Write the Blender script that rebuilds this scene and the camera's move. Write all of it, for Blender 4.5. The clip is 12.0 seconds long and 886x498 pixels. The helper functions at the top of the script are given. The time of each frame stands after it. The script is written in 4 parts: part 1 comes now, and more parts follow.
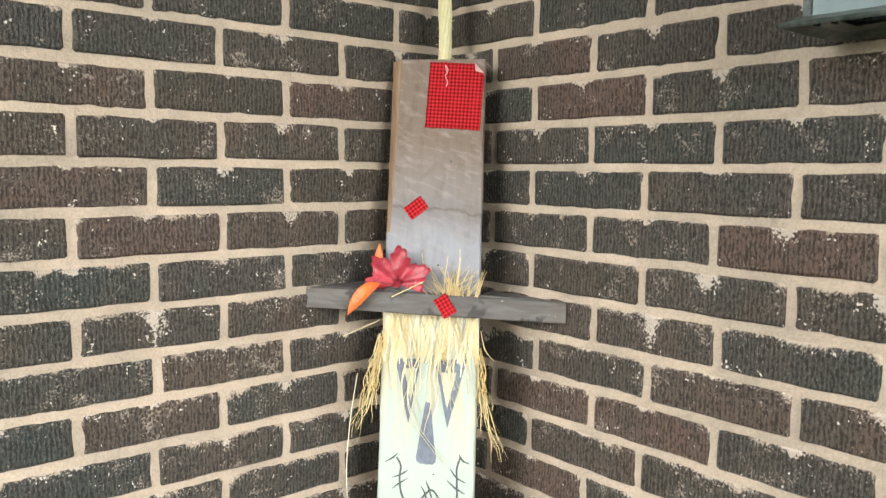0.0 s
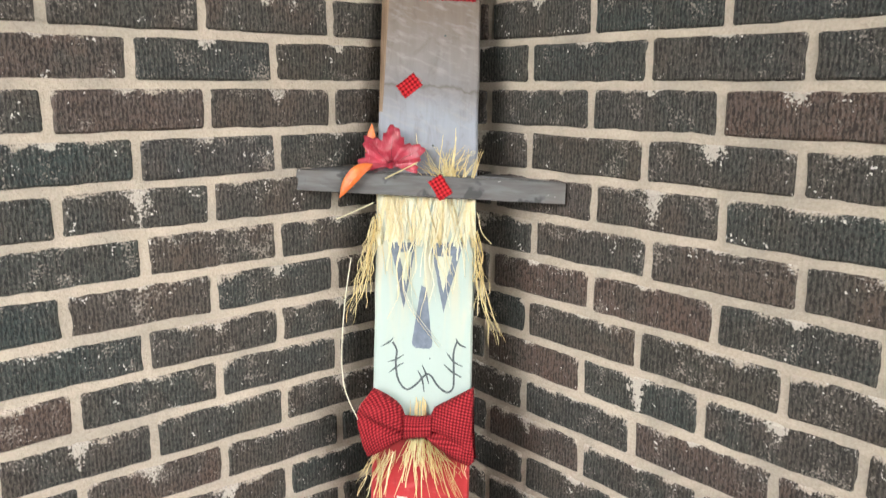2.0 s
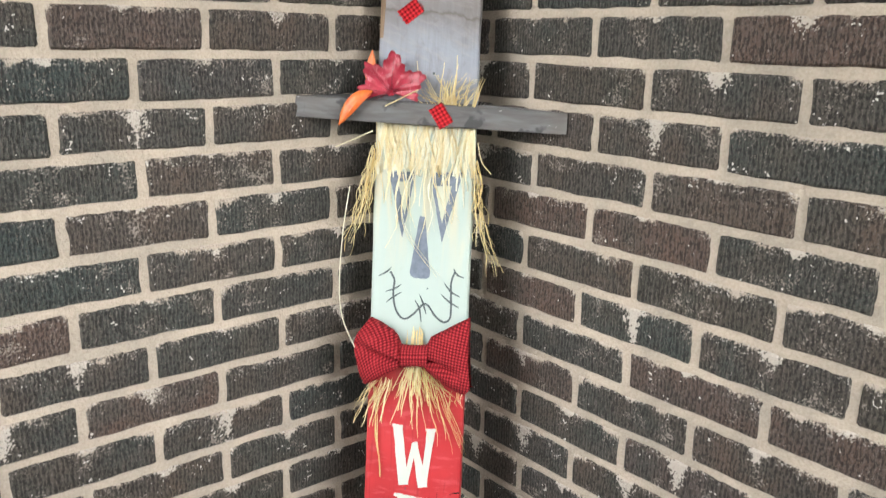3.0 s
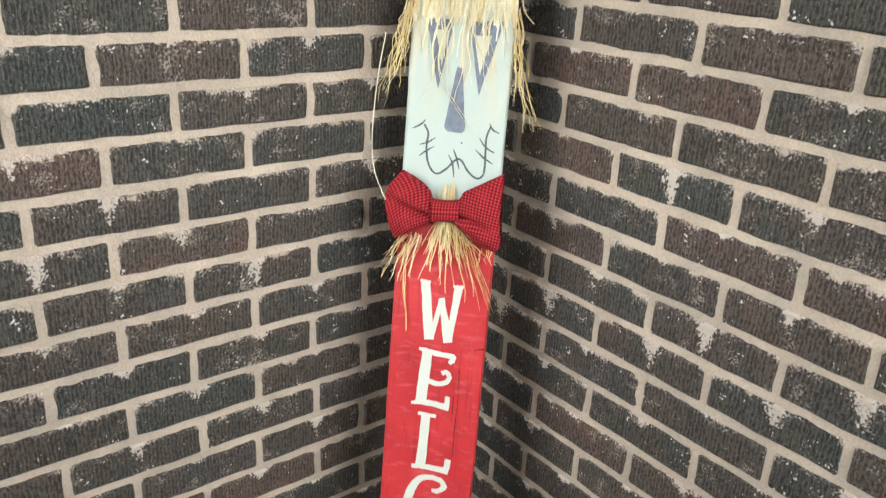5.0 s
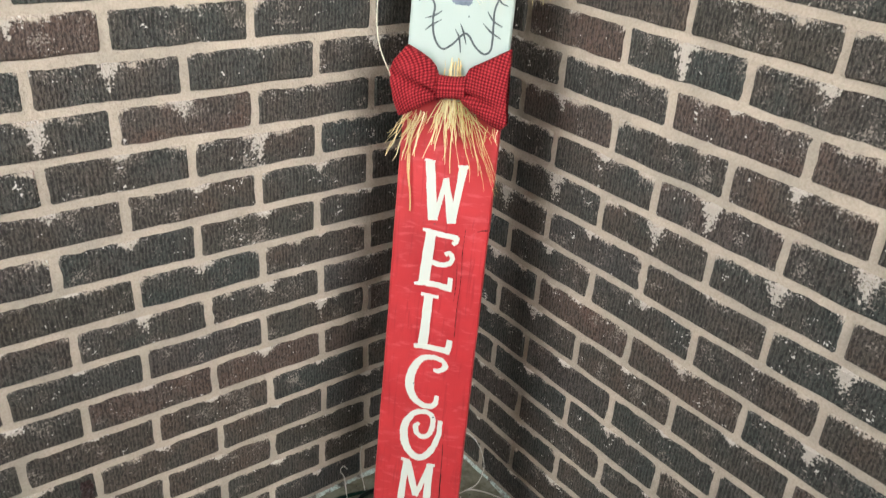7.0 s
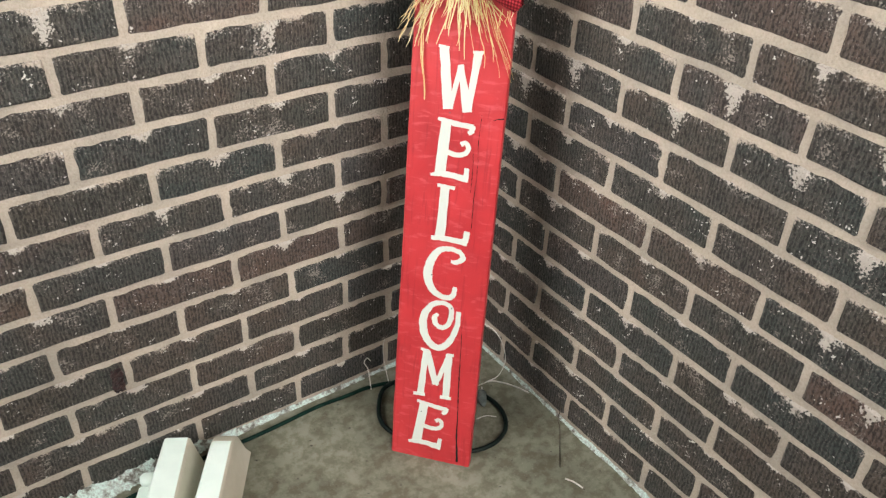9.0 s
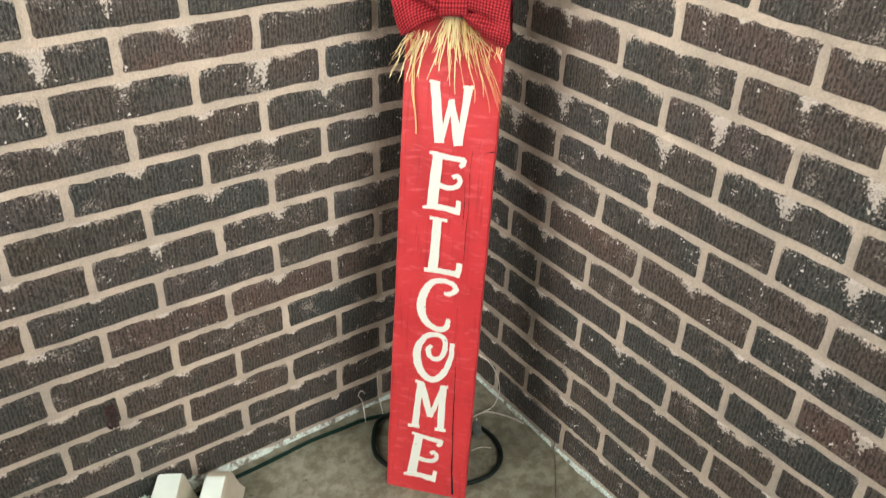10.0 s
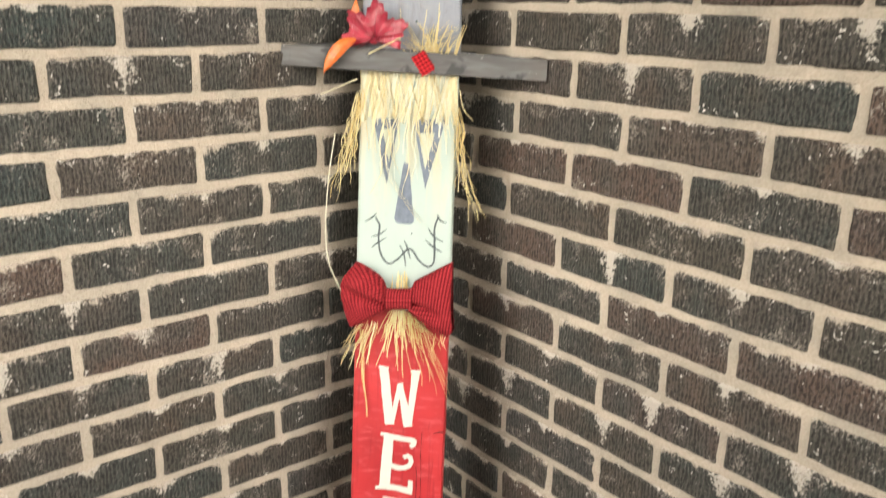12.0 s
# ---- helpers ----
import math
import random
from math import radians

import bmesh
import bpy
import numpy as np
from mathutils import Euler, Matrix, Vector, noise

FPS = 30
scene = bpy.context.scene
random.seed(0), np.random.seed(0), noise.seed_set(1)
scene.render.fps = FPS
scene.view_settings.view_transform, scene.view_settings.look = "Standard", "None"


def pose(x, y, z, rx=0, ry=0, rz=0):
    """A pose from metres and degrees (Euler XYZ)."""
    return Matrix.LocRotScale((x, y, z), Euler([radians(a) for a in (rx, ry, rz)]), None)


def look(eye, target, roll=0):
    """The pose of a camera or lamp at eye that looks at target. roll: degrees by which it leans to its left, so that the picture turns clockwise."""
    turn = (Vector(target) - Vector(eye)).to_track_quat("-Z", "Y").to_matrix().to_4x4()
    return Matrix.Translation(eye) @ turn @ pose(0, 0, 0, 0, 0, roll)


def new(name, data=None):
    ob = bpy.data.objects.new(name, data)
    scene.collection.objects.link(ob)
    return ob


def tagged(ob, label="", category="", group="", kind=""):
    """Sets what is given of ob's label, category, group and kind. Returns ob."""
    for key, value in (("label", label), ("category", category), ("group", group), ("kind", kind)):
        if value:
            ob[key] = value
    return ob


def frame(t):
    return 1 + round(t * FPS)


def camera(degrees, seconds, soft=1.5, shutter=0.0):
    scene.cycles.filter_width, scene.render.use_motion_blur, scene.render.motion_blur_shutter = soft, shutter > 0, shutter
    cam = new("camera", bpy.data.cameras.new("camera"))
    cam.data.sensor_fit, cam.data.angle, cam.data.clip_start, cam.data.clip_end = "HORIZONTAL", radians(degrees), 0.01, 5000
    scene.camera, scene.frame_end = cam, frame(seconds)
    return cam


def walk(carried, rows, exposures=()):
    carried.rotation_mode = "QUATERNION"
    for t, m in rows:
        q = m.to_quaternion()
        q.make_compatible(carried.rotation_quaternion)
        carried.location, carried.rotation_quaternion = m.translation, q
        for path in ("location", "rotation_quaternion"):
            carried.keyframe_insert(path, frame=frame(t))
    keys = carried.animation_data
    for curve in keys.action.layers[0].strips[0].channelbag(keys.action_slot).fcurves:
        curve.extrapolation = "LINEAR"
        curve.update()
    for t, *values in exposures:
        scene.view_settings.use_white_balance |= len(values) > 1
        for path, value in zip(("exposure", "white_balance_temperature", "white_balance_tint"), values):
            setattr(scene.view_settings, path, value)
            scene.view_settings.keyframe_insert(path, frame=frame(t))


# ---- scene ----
cam = camera(57.1, 12.0, soft=1.35, shutter=0.5)
PATH = [
    (0, (-0.959, -1.137, 1.489), (0.319, 0.389, 1.295), 0.6),
    (0.5, (-0.952, -1.138, 1.476), (0.317, 0.39, 1.237), 0.0),
    (1, (-0.943, -1.132, 1.463), (0.324, 0.39, 1.176), -0.2),
    (1.5, (-0.933, -1.123, 1.445), (0.329, 0.392, 1.109), -0.1),
    (2, (-0.933, -1.114, 1.427), (0.33, 0.386, 1.033), 0.2),
    (2.5, (-0.926, -1.115, 1.405), (0.33, 0.376, 0.958), 0.7),
    (3, (-0.933, -1.119, 1.389), (0.314, 0.362, 0.886), 1.2),
    (3.7, (-0.937, -1.115, 1.363), (0.288, 0.353, 0.775), 2.0),
    (4.3, (-0.943, -1.107, 1.341), (0.255, 0.35, 0.677), 2.7),
    (5, (-0.948, -1.106, 1.317), (0.222, 0.337, 0.577), 3.3),
    (5.5, (-0.948, -1.114, 1.301), (0.202, 0.323, 0.518), 3.5),
    (6, (-0.951, -1.117, 1.285), (0.186, 0.303, 0.455), 3.8),
    (6.5, (-0.947, -1.123, 1.272), (0.175, 0.281, 0.395), 4.0),
    (7, (-0.945, -1.128, 1.259), (0.16, 0.26, 0.334), 4.1),
    (7.5, (-0.948, -1.133, 1.244), (0.135, 0.236, 0.268), 4.1),
    (8, (-0.943, -1.138, 1.234), (0.107, 0.214, 0.201), 3.8),
    (8.5, (-0.932, -1.144, 1.23), (0.075, 0.197, 0.14), 3.1),
    (9, (-0.922, -1.149, 1.231), (0.054, 0.187, 0.108), 2.4),
    (9.3, (-0.919, -1.151, 1.234), (0.055, 0.189, 0.116), 2.0),
    (9.5, (-0.92, -1.152, 1.235), (0.061, 0.193, 0.127), 2.0),
    (10, (-0.925, -1.154, 1.24), (0.086, 0.206, 0.178), 2.0),
    (10.5, (-0.928, -1.162, 1.257), (0.131, 0.236, 0.296), 1.8),
    (11, (-0.934, -1.162, 1.286), (0.182, 0.268, 0.444), 1.7),
    (11.5, (-0.926, -1.168, 1.322), (0.24, 0.296, 0.616), 1.3),
    (12, (-0.924, -1.178, 1.361), (0.29, 0.304, 0.786), 0.9),
]
EXPOSURES = [(0.0, 2.41, 6800, 10), (1.5, 2.32, 6550, 10), (3.0, 2.24, 6350, 10), (5.0, 2.18, 6450, 10), (7.0, 2.18, 6450, 10), (9.5, 2.28, 6700, 11), (11.0, 2.31, 7150, 11), (12.0, 2.33, 7150, 10)]
walk(cam, [(t, look(eye, target, roll)) for t, eye, target, roll in PATH], EXPOSURES)

# ---- light: an open porch under a bright, hazy sky ----
world = bpy.data.worlds.new("world")
scene.world = world
world.use_nodes = True
_n = world.node_tree.nodes
_sky = _n.new("ShaderNodeTexSky")
_sky.sky_type, _sky.sun_disc = "NISHITA", False
_sky.sun_elevation, _sky.sun_rotation = radians(24), radians(225)
world.node_tree.links.new(_sky.outputs[0], _n["Background"].inputs[0])
_n["Background"].inputs[1].default_value = 0.05
_sun = new("sun", bpy.data.lights.new("sun", "SUN"))
_sun.data.energy, _sun.data.angle, _sun.data.color = 5.00, radians(118), (1.0, 0.97, 0.93)
_sun.matrix_world = look((-6.0, -6.6, 4.7), (0, 0, 1.0))


# ---- materials ----
class Nodes:
    """A small hand for node materials."""

    def __init__(self, name, rough=0.6, metal=0.0):
        self.m = bpy.data.materials.new(name)
        self.m.use_nodes = True
        self.t = self.m.node_tree
        self.bsdf = self.t.nodes["Principled BSDF"]
        self.bsdf.inputs["Roughness"].default_value = rough
        self.bsdf.inputs["Metallic"].default_value = metal

    def put(self, socket, value):
        if isinstance(value, bpy.types.NodeSocket):
            self.t.links.new(value, socket)
        elif isinstance(value, (tuple, list)) and len(value) == 3 and socket.type == "RGBA":
            socket.default_value = (*value, 1)
        else:
            socket.default_value = value

    def node(self, kind, out=0, **given):
        n = self.t.nodes.new("ShaderNode" + kind)
        for key, value in given.items():
            if key in n.inputs:
                self.put(n.inputs[key], value)
            else:
                setattr(n, key, value)
        return n.outputs[out]

    def coord(self, which="Object"):
        return self.t.nodes.new("ShaderNodeTexCoord").outputs[which]

    def math(self, op, a, b=0.0, c=0.0):
        n = self.t.nodes.new("ShaderNodeMath")
        n.operation = op
        for socket, value in zip(n.inputs, (a, b, c)):
            self.put(socket, value)
        return n.outputs[0]

    def vmath(self, op, a, b):
        n = self.t.nodes.new("ShaderNodeVectorMath")
        n.operation = op
        self.put(n.inputs[0], a)
        self.put(n.inputs[1], b)
        return n.outputs[0]

    def split(self, v):
        n = self.t.nodes.new("ShaderNodeSeparateXYZ")
        self.put(n.inputs[0], v)
        return n.outputs

    def noise(self, v, scale, detail=4.0, rough=0.55, dist=0.0):
        n = self.t.nodes.new("ShaderNodeTexNoise")
        self.put(n.inputs["Vector"], v)
        n.inputs["Scale"].default_value, n.inputs["Detail"].default_value = scale, detail
        n.inputs["Roughness"].default_value, n.inputs["Distortion"].default_value = rough, dist
        return n.outputs[0]

    def ramp(self, f, *stops):
        n = self.t.nodes.new("ShaderNodeValToRGB")
        e = n.color_ramp.elements
        while len(e) < len(stops):
            e.new(0.5)
        for el, (at, col) in zip(e, stops):
            el.position = at
            el.color = (*col, 1) if isinstance(col, tuple) else (col, col, col, 1)
        self.put(n.inputs[0], f)
        return n.outputs[0]

    def mix(self, f, a, b, how="MIX"):
        n = self.t.nodes.new("ShaderNodeMix")
        n.data_type, n.blend_type = "RGBA", how
        self.put(n.inputs[0], f)
        self.put(n.inputs[6], a)
        self.put(n.inputs[7], b)
        return n.outputs[2]

    def bump(self, h, strength=0.5, dist=0.002):
        n = self.t.nodes.new("ShaderNodeBump")
        n.inputs["Strength"].default_value, n.inputs["Distance"].default_value = strength, dist
        self.put(n.inputs["Height"], h)
        self.t.links.new(n.outputs[0], self.bsdf.inputs["Normal"])
        return self

    def done(self, colour, rough=None):
        self.put(self.bsdf.inputs["Base Color"], colour)
        if rough is not None:
            self.put(self.bsdf.inputs["Roughness"], rough)
        return self.m


MORTAR_COL = (0.52, 0.448, 0.362)


def brick_material(joined=False):
    k = Nodes("brick_joined" if joined else "brick", 0.75)
    rnd = k.node("NewGeometry", 8) if joined else k.node("ObjectInfo", 5)
    p = k.coord("Object")
    shift = k.vmath("MULTIPLY", k.node("CombineXYZ", X=rnd, Y=rnd, Z=rnd), (37.0, 11.0, 53.0))
    q = k.vmath("ADD", p, shift)
    xyz = k.split(p)
    # upright combed grooves about 6 mm apart, wandering and broken by crackle
    wander = k.math("MULTIPLY", k.math("SUBTRACT", k.noise(k.vmath("MULTIPLY", q, (1.0, 1.0, 0.45)), 130, 3.0, 0.6), 0.5), 0.012)
    along = k.math("ADD", k.math("ADD", xyz[0], xyz[1]), wander)
    wave = k.math("MULTIPLY", k.math("ADD", k.math("SINE", k.math("MULTIPLY", along, 2 * math.pi / 0.0061)), 1.0), 0.5)
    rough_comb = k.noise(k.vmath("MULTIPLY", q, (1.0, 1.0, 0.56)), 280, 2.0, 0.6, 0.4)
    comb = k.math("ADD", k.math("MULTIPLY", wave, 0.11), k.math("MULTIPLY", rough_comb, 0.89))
    fine = k.noise(q, 420, 3.0, 0.6)
    v = k.t.nodes.new("ShaderNodeTexVoronoi")
    k.put(v.inputs["Vector"], k.vmath("MULTIPLY", q, (1.0, 1.0, 0.6)))
    v.inputs["Scale"].default_value = 190
    base = k.ramp(rnd, (0.0, (0.057, 0.054, 0.045)), (0.16, (0.075, 0.063, 0.053)), (0.32, (0.050, 0.055, 0.050)), (0.46, (0.067, 0.059, 0.051)),
                  (0.60, (0.044, 0.052, 0.049)), (0.74, (0.082, 0.066, 0.055)), (0.86, (0.054, 0.056, 0.054)), (0.97, (0.097, 0.069, 0.057)))
    # kiln flashing: ruddy and slate-green clouds within a brick
    col = k.mix(k.ramp(k.noise(q, 13, 3.0), (0.42, 0.0), (0.72, 0.9)), base, k.mix(1.0, base, (1.36, 1.16, 1.05), "MULTIPLY"))
    col = k.mix(k.ramp(k.noise(k.vmath("ADD", q, (5.0, 2.0, 9.0)), 11, 3.0), (0.50, 0.0), (0.74, 0.8)), col, k.mix(1.0, base, (0.74, 0.96, 0.98), "MULTIPLY"))
    # groove shade put into the colour: darker where the comb dips
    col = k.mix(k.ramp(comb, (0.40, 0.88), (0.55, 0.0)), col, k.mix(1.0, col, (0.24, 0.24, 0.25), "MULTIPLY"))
    col = k.mix(k.ramp(k.math("MULTIPLY", fine, k.math("ADD", k.math("MULTIPLY", wave, 0.5), 0.75)), (0.57, 0.0), (0.82, 0.60)), col, (0.19, 0.168, 0.145))
    # mortar smeared over the rims, mostly along the top, and thrown flecks
    h = k.math("MULTIPLY", k.math("ABSOLUTE", xyz[2]), 1 / 0.0285)
    ends = k.ramp(k.math("MULTIPLY", k.math("ABSOLUTE", xyz[0]), 10.0), (0.90, 0.0), (0.99, 0.16))
    rag = k.math("MULTIPLY", k.math("ADD", comb, fine), 0.40)
    patchy = k.math("MULTIPLY", k.noise(q, 20, 3.0, 0.6), 1.25)
    smear = k.math("ADD", k.math("ADD", k.math("MULTIPLY", h, 0.44), rag), k.math("ADD", patchy, k.math("MULTIPLY", xyz[2], 8.0)))
    raw = k.math("SUBTRACT", k.math("ADD", smear, ends), 1.0)
    # the lowest and highest courses were laid cleaner
    neat = 1.0 if joined else k.ramp(k.math("MULTIPLY", k.split(k.node("ObjectInfo", 0))[2], 0.5), (0.15, 0.15), (0.42, 1.0), (0.62, 1.0), (0.72, 0.25))
    raw = k.math("SUBTRACT", raw, k.math("MULTIPLY", k.math("SUBTRACT", 1.0, neat), 0.11))
    smear = k.ramp(raw, (0.66, 0.0), (0.77, 1.0))
    flecks = k.ramp(k.math("MULTIPLY", k.noise(q, 300, 2.0, 0.6), k.noise(q, 24, 2.0, 0.6)), (0.352, 0.0), (0.40, 0.85))
    if not joined:
        # a tongue of mortar that ran down from the upright joint above
        odd = k.math("FRACT", k.math("MULTIPLY", rnd, 17.3))
        reach = k.math("ADD", k.math("MULTIPLY", k.math("MULTIPLY", k.math("POWER", odd, 2.0), neat), 0.066), 0.004)
        down = k.math("SUBTRACT", 0.0285, xyz[2])
        aside = k.math("ABSOLUTE", k.math("ADD", xyz[0], k.math("MULTIPLY", k.math("SUBTRACT", rnd, 0.5), 0.018)))
        span = k.math("MULTIPLY", k.math("SUBTRACT", 1.0, k.math("DIVIDE", down, reach)), 0.019)
        torn = k.math("ADD", k.math("MULTIPLY", k.math("SUBTRACT", k.noise(q, 60, 3.0, 0.6), 0.5), 0.034), k.math("MULTIPLY", k.math("SUBTRACT", k.noise(q, 240, 2.0, 0.6), 0.5), 0.042))
        tongue = k.ramp(k.math("MULTIPLY", k.math("ADD", k.math("SUBTRACT", span, aside), torn), 100.0), (0.10, 0.0), (0.50, 1.0))
        col = k.mix(k.math("MULTIPLY", tongue, 0.88), col, (0.57, 0.52, 0.455))
        col = k.mix(smear, col, (0.47, 0.405, 0.335))
        edge = k.ramp(raw, (0.40, 0.0), (0.58, 1.0), (0.80, 0.4))
        col = k.mix(k.math("MULTIPLY", k.math("MULTIPLY", edge, neat), k.ramp(k.noise(q, 260, 2.0, 0.6), (0.58, 0.0), (0.66, 0.65))), col, (0.66, 0.62, 0.56))
        col = k.mix(flecks, col, (0.29, 0.255, 0.22))
        col = k.mix(k.ramp(k.math("MULTIPLY", k.noise(q, 230, 1.0, 0.5), k.noise(q, 33, 2.0, 0.6)), (0.43, 0.0), (0.46, 1.0)), col, (0.66, 0.63, 0.58))
    hgt = k.math("ADD", k.math("MULTIPLY", comb, 1.7), k.math("ADD", k.math("MULTIPLY", v.outputs[0], 0.6), k.math("MULTIPLY", fine, 0.4)))
    k.bump(hgt, 0.8, 0.0030)
    k.put(k.bsdf.inputs["Specular IOR Level"], 0.35)
    return k.done(col, k.ramp(fine, (0.3, 0.48), (0.7, 0.80)))


def mortar_material():
    k = Nodes("mortar", 0.92)
    p = k.coord("Object")
    a, b = k.noise(p, 9, 4.0), k.noise(p, 240, 4.0, 0.65)
    col = k.ramp(a, (0.3, (0.40, 0.355, 0.295)), (0.55, MORTAR_COL), (0.75, (0.58, 0.505, 0.41)))
    col = k.mix(k.ramp(b, (0.35, 0.55), (0.6, 0.0)), col, k.mix(1.0, col, (0.72, 0.70, 0.68), "MULTIPLY"))
    k.bump(k.math("ADD", b, k.math("MULTIPLY", k.noise(p, 70, 3.0), 1.6)), 0.7, 0.003)
    return k.done(col)


def concrete_material():
    k = Nodes("concrete", 0.85)
    p = k.coord("Object")
    a, b, c = k.noise(p, 5, 5.0, 0.6, 0.4), k.noise(p, 38, 5.0, 0.65), k.noise(p, 320, 3.0)
    col = k.ramp(a, (0.3, (0.118, 0.117, 0.082)), (0.5, (0.190, 0.192, 0.142)), (0.7, (0.26, 0.265, 0.205)))
    col = k.mix(k.ramp(b, (0.42, 0.8), (0.58, 0.0)), col, k.mix(1.0, col, (0.55, 0.51, 0.42), "MULTIPLY"))
    col = k.mix(k.ramp(k.noise(p, 85, 2.0), (0.70, 0.0), (0.74, 0.9)), col, (0.05, 0.042, 0.032))
    col = k.mix(k.ramp(c, (0.6, 0.0), (0.8, 0.4)), col, (0.36, 0.34, 0.29))
    k.bump(k.math("ADD", k.math("MULTIPLY", b, 0.8), k.math("MULTIPLY", c, 0.3)), 0.4, 0.003)
    return k.done(col)


def residue_material():
    k = Nodes("residue", 0.8)
    p = k.coord("Object")
    a, b = k.noise(p, 45, 5.0, 0.7), k.noise(p, 260, 4.0, 0.7)
    col = k.ramp(a, (0.38, (0.13, 0.12, 0.10)), (0.45, (0.44, 0.47, 0.42)), (0.52, (0.62, 0.76, 0.70)))
    k.bump(k.math("ADD", b, a), 0.9, 0.004)
    return k.done(k.mix(k.ramp(b, (0.4, 0.5), (0.58, 0.0)), col, (0.15, 0.14, 0.12)))


def wood_material():
    k = Nodes("weathered_wood", 0.7)
    uv = k.coord("UV")
    y = k.split(uv)[1]
    g = k.noise(k.vmath("MULTIPLY", uv, (9.0, 1.0, 1.0)), 9, 5.0, 0.6, 1.2)
    saw = k.noise(k.vmath("ADD", k.vmath("MULTIPLY", uv, (0.35, 1.0, 1.0)), k.vmath("MULTIPLY", k.node("CombineXYZ", Y=k.split(uv)[0]), (0, 0.4, 0))), 90, 3.0, 0.6, 0.3)
    stain = k.noise(uv, 10, 4.0, 0.6, 0.6)
    # the upper part is bare and brown, the lower part washed with a blue grey
    wash = k.ramp(k.math("ADD", k.math("MULTIPLY", k.math("SUBTRACT", y, 1.36), 4.2), k.math("MULTIPLY", stain, 0.5)), (0.28, (0.28, 0.30, 0.345)), (0.62, (0.225, 0.205, 0.195)), (1.0, (0.185, 0.145, 0.118)))
    col = k.mix(k.ramp(g, (0.40, 0.30), (0.6, 0.0)), wash, k.mix(1.0, wash, (0.74, 0.71, 0.69), "MULTIPLY"))
    col = k.mix(k.ramp(saw, (0.50, 0.0), (0.72, 0.42)), col, (0.37, 0.352, 0.34))
    # a dark seam and its brown stain across the middle, smudges higher up
    seam = k.math("ABSOLUTE", k.math("SUBTRACT", k.math("ADD", y, k.math("MULTIPLY", k.math("SUBTRACT", stain, 0.5), 0.06)), 1.416))
    col = k.mix(k.ramp(k.math("MULTIPLY", seam, 10.0), (0.0, 0.75), (0.035, 0.30), (0.40, 0.0)), col, (0.105, 0.082, 0.068))
    col = k.mix(k.ramp(k.noise(k.vmath("MULTIPLY", uv, (1.6, 1.0, 1.0)), 17, 4.0, 0.65, 1.0), (0.54, 0.0), (0.70, 0.55)), col, k.mix(1.0, col, (0.62, 0.57, 0.53), "MULTIPLY"))
    k.bump(k.math("ADD", g, k.math("MULTIPLY", saw, 0.7)), 0.35, 0.002)
    return k.done(col)


def brown_wood_material():
    k = Nodes("bare_wood", 0.75)
    uv = k.coord("UV")
    g = k.noise(k.vmath("MULTIPLY", uv, (16.0, 1.0, 1.0)), 12, 5.0, 0.6, 0.4)
    k.bump(g, 0.4, 0.002)
    return k.done(k.ramp(g, (0.35, (0.16, 0.10, 0.06)), (0.65, (0.30, 0.21, 0.14))))


def brim_material():
    k = Nodes("grey_stained_wood", 0.6)
    uv = k.coord("UV")
    g = k.noise(k.vmath("MULTIPLY", uv, (1.0, 6.0, 1.0)), 14, 4.0, 0.5, 0.8)
    s = k.noise(uv, 20, 3.0, 0.6)
    col = k.ramp(g, (0.35, (0.075, 0.072, 0.070)), (0.5, (0.100, 0.099, 0.099)), (0.66, (0.130, 0.133, 0.137)))
    col = k.mix(k.ramp(k.noise(uv, 7, 3.0, 0.6), (0.46, 0.0), (0.66, 0.6)), col, (0.105, 0.088, 0.076))
    col = k.mix(k.ramp(s, (0.58, 0.0), (0.63, 0.85)), col, (0.030, 0.029, 0.031))
    col = k.mix(k.ramp(k.noise(uv, 110, 2.0, 0.5), (0.72, 0.0), (0.75, 0.9)), col, (0.38, 0.37, 0.36))
    k.bump(g, 0.3, 0.0015)
    return k.done(col)


def red_paint_material():
    k = Nodes("red_paint", 0.42)
    uv = k.coord("UV")
    g = k.noise(k.vmath("MULTIPLY", uv, (14.0, 1.0, 1.0)), 11, 4.0, 0.6, 0.6)
    saw = k.noise(k.vmath("MULTIPLY", uv, (0.3, 1.0, 1.0)), 95, 3.0, 0.6, 0.4)
    s = k.noise(uv, 9, 3.0)
    col = k.ramp(s, (0.3, (0.35, 0.019, 0.024)), (0.55, (0.45, 0.029, 0.034)), (0.75, (0.51, 0.040, 0.045)))
    col = k.mix(k.ramp(saw, (0.54, 0.0), (0.68, 0.55)), col, (0.58, 0.090, 0.098))
    col = k.mix(k.ramp(g, (0.32, 0.50), (0.45, 0.0)), col, (0.24, 0.010, 0.016))
    k.bump(k.math("ADD", k.math("MULTIPLY", g, 0.7), k.math("MULTIPLY", saw, 0.5)), 0.25, 0.0015)
    return k.done(col, k.ramp(saw, (0.3, 0.36), (0.7, 0.55)))


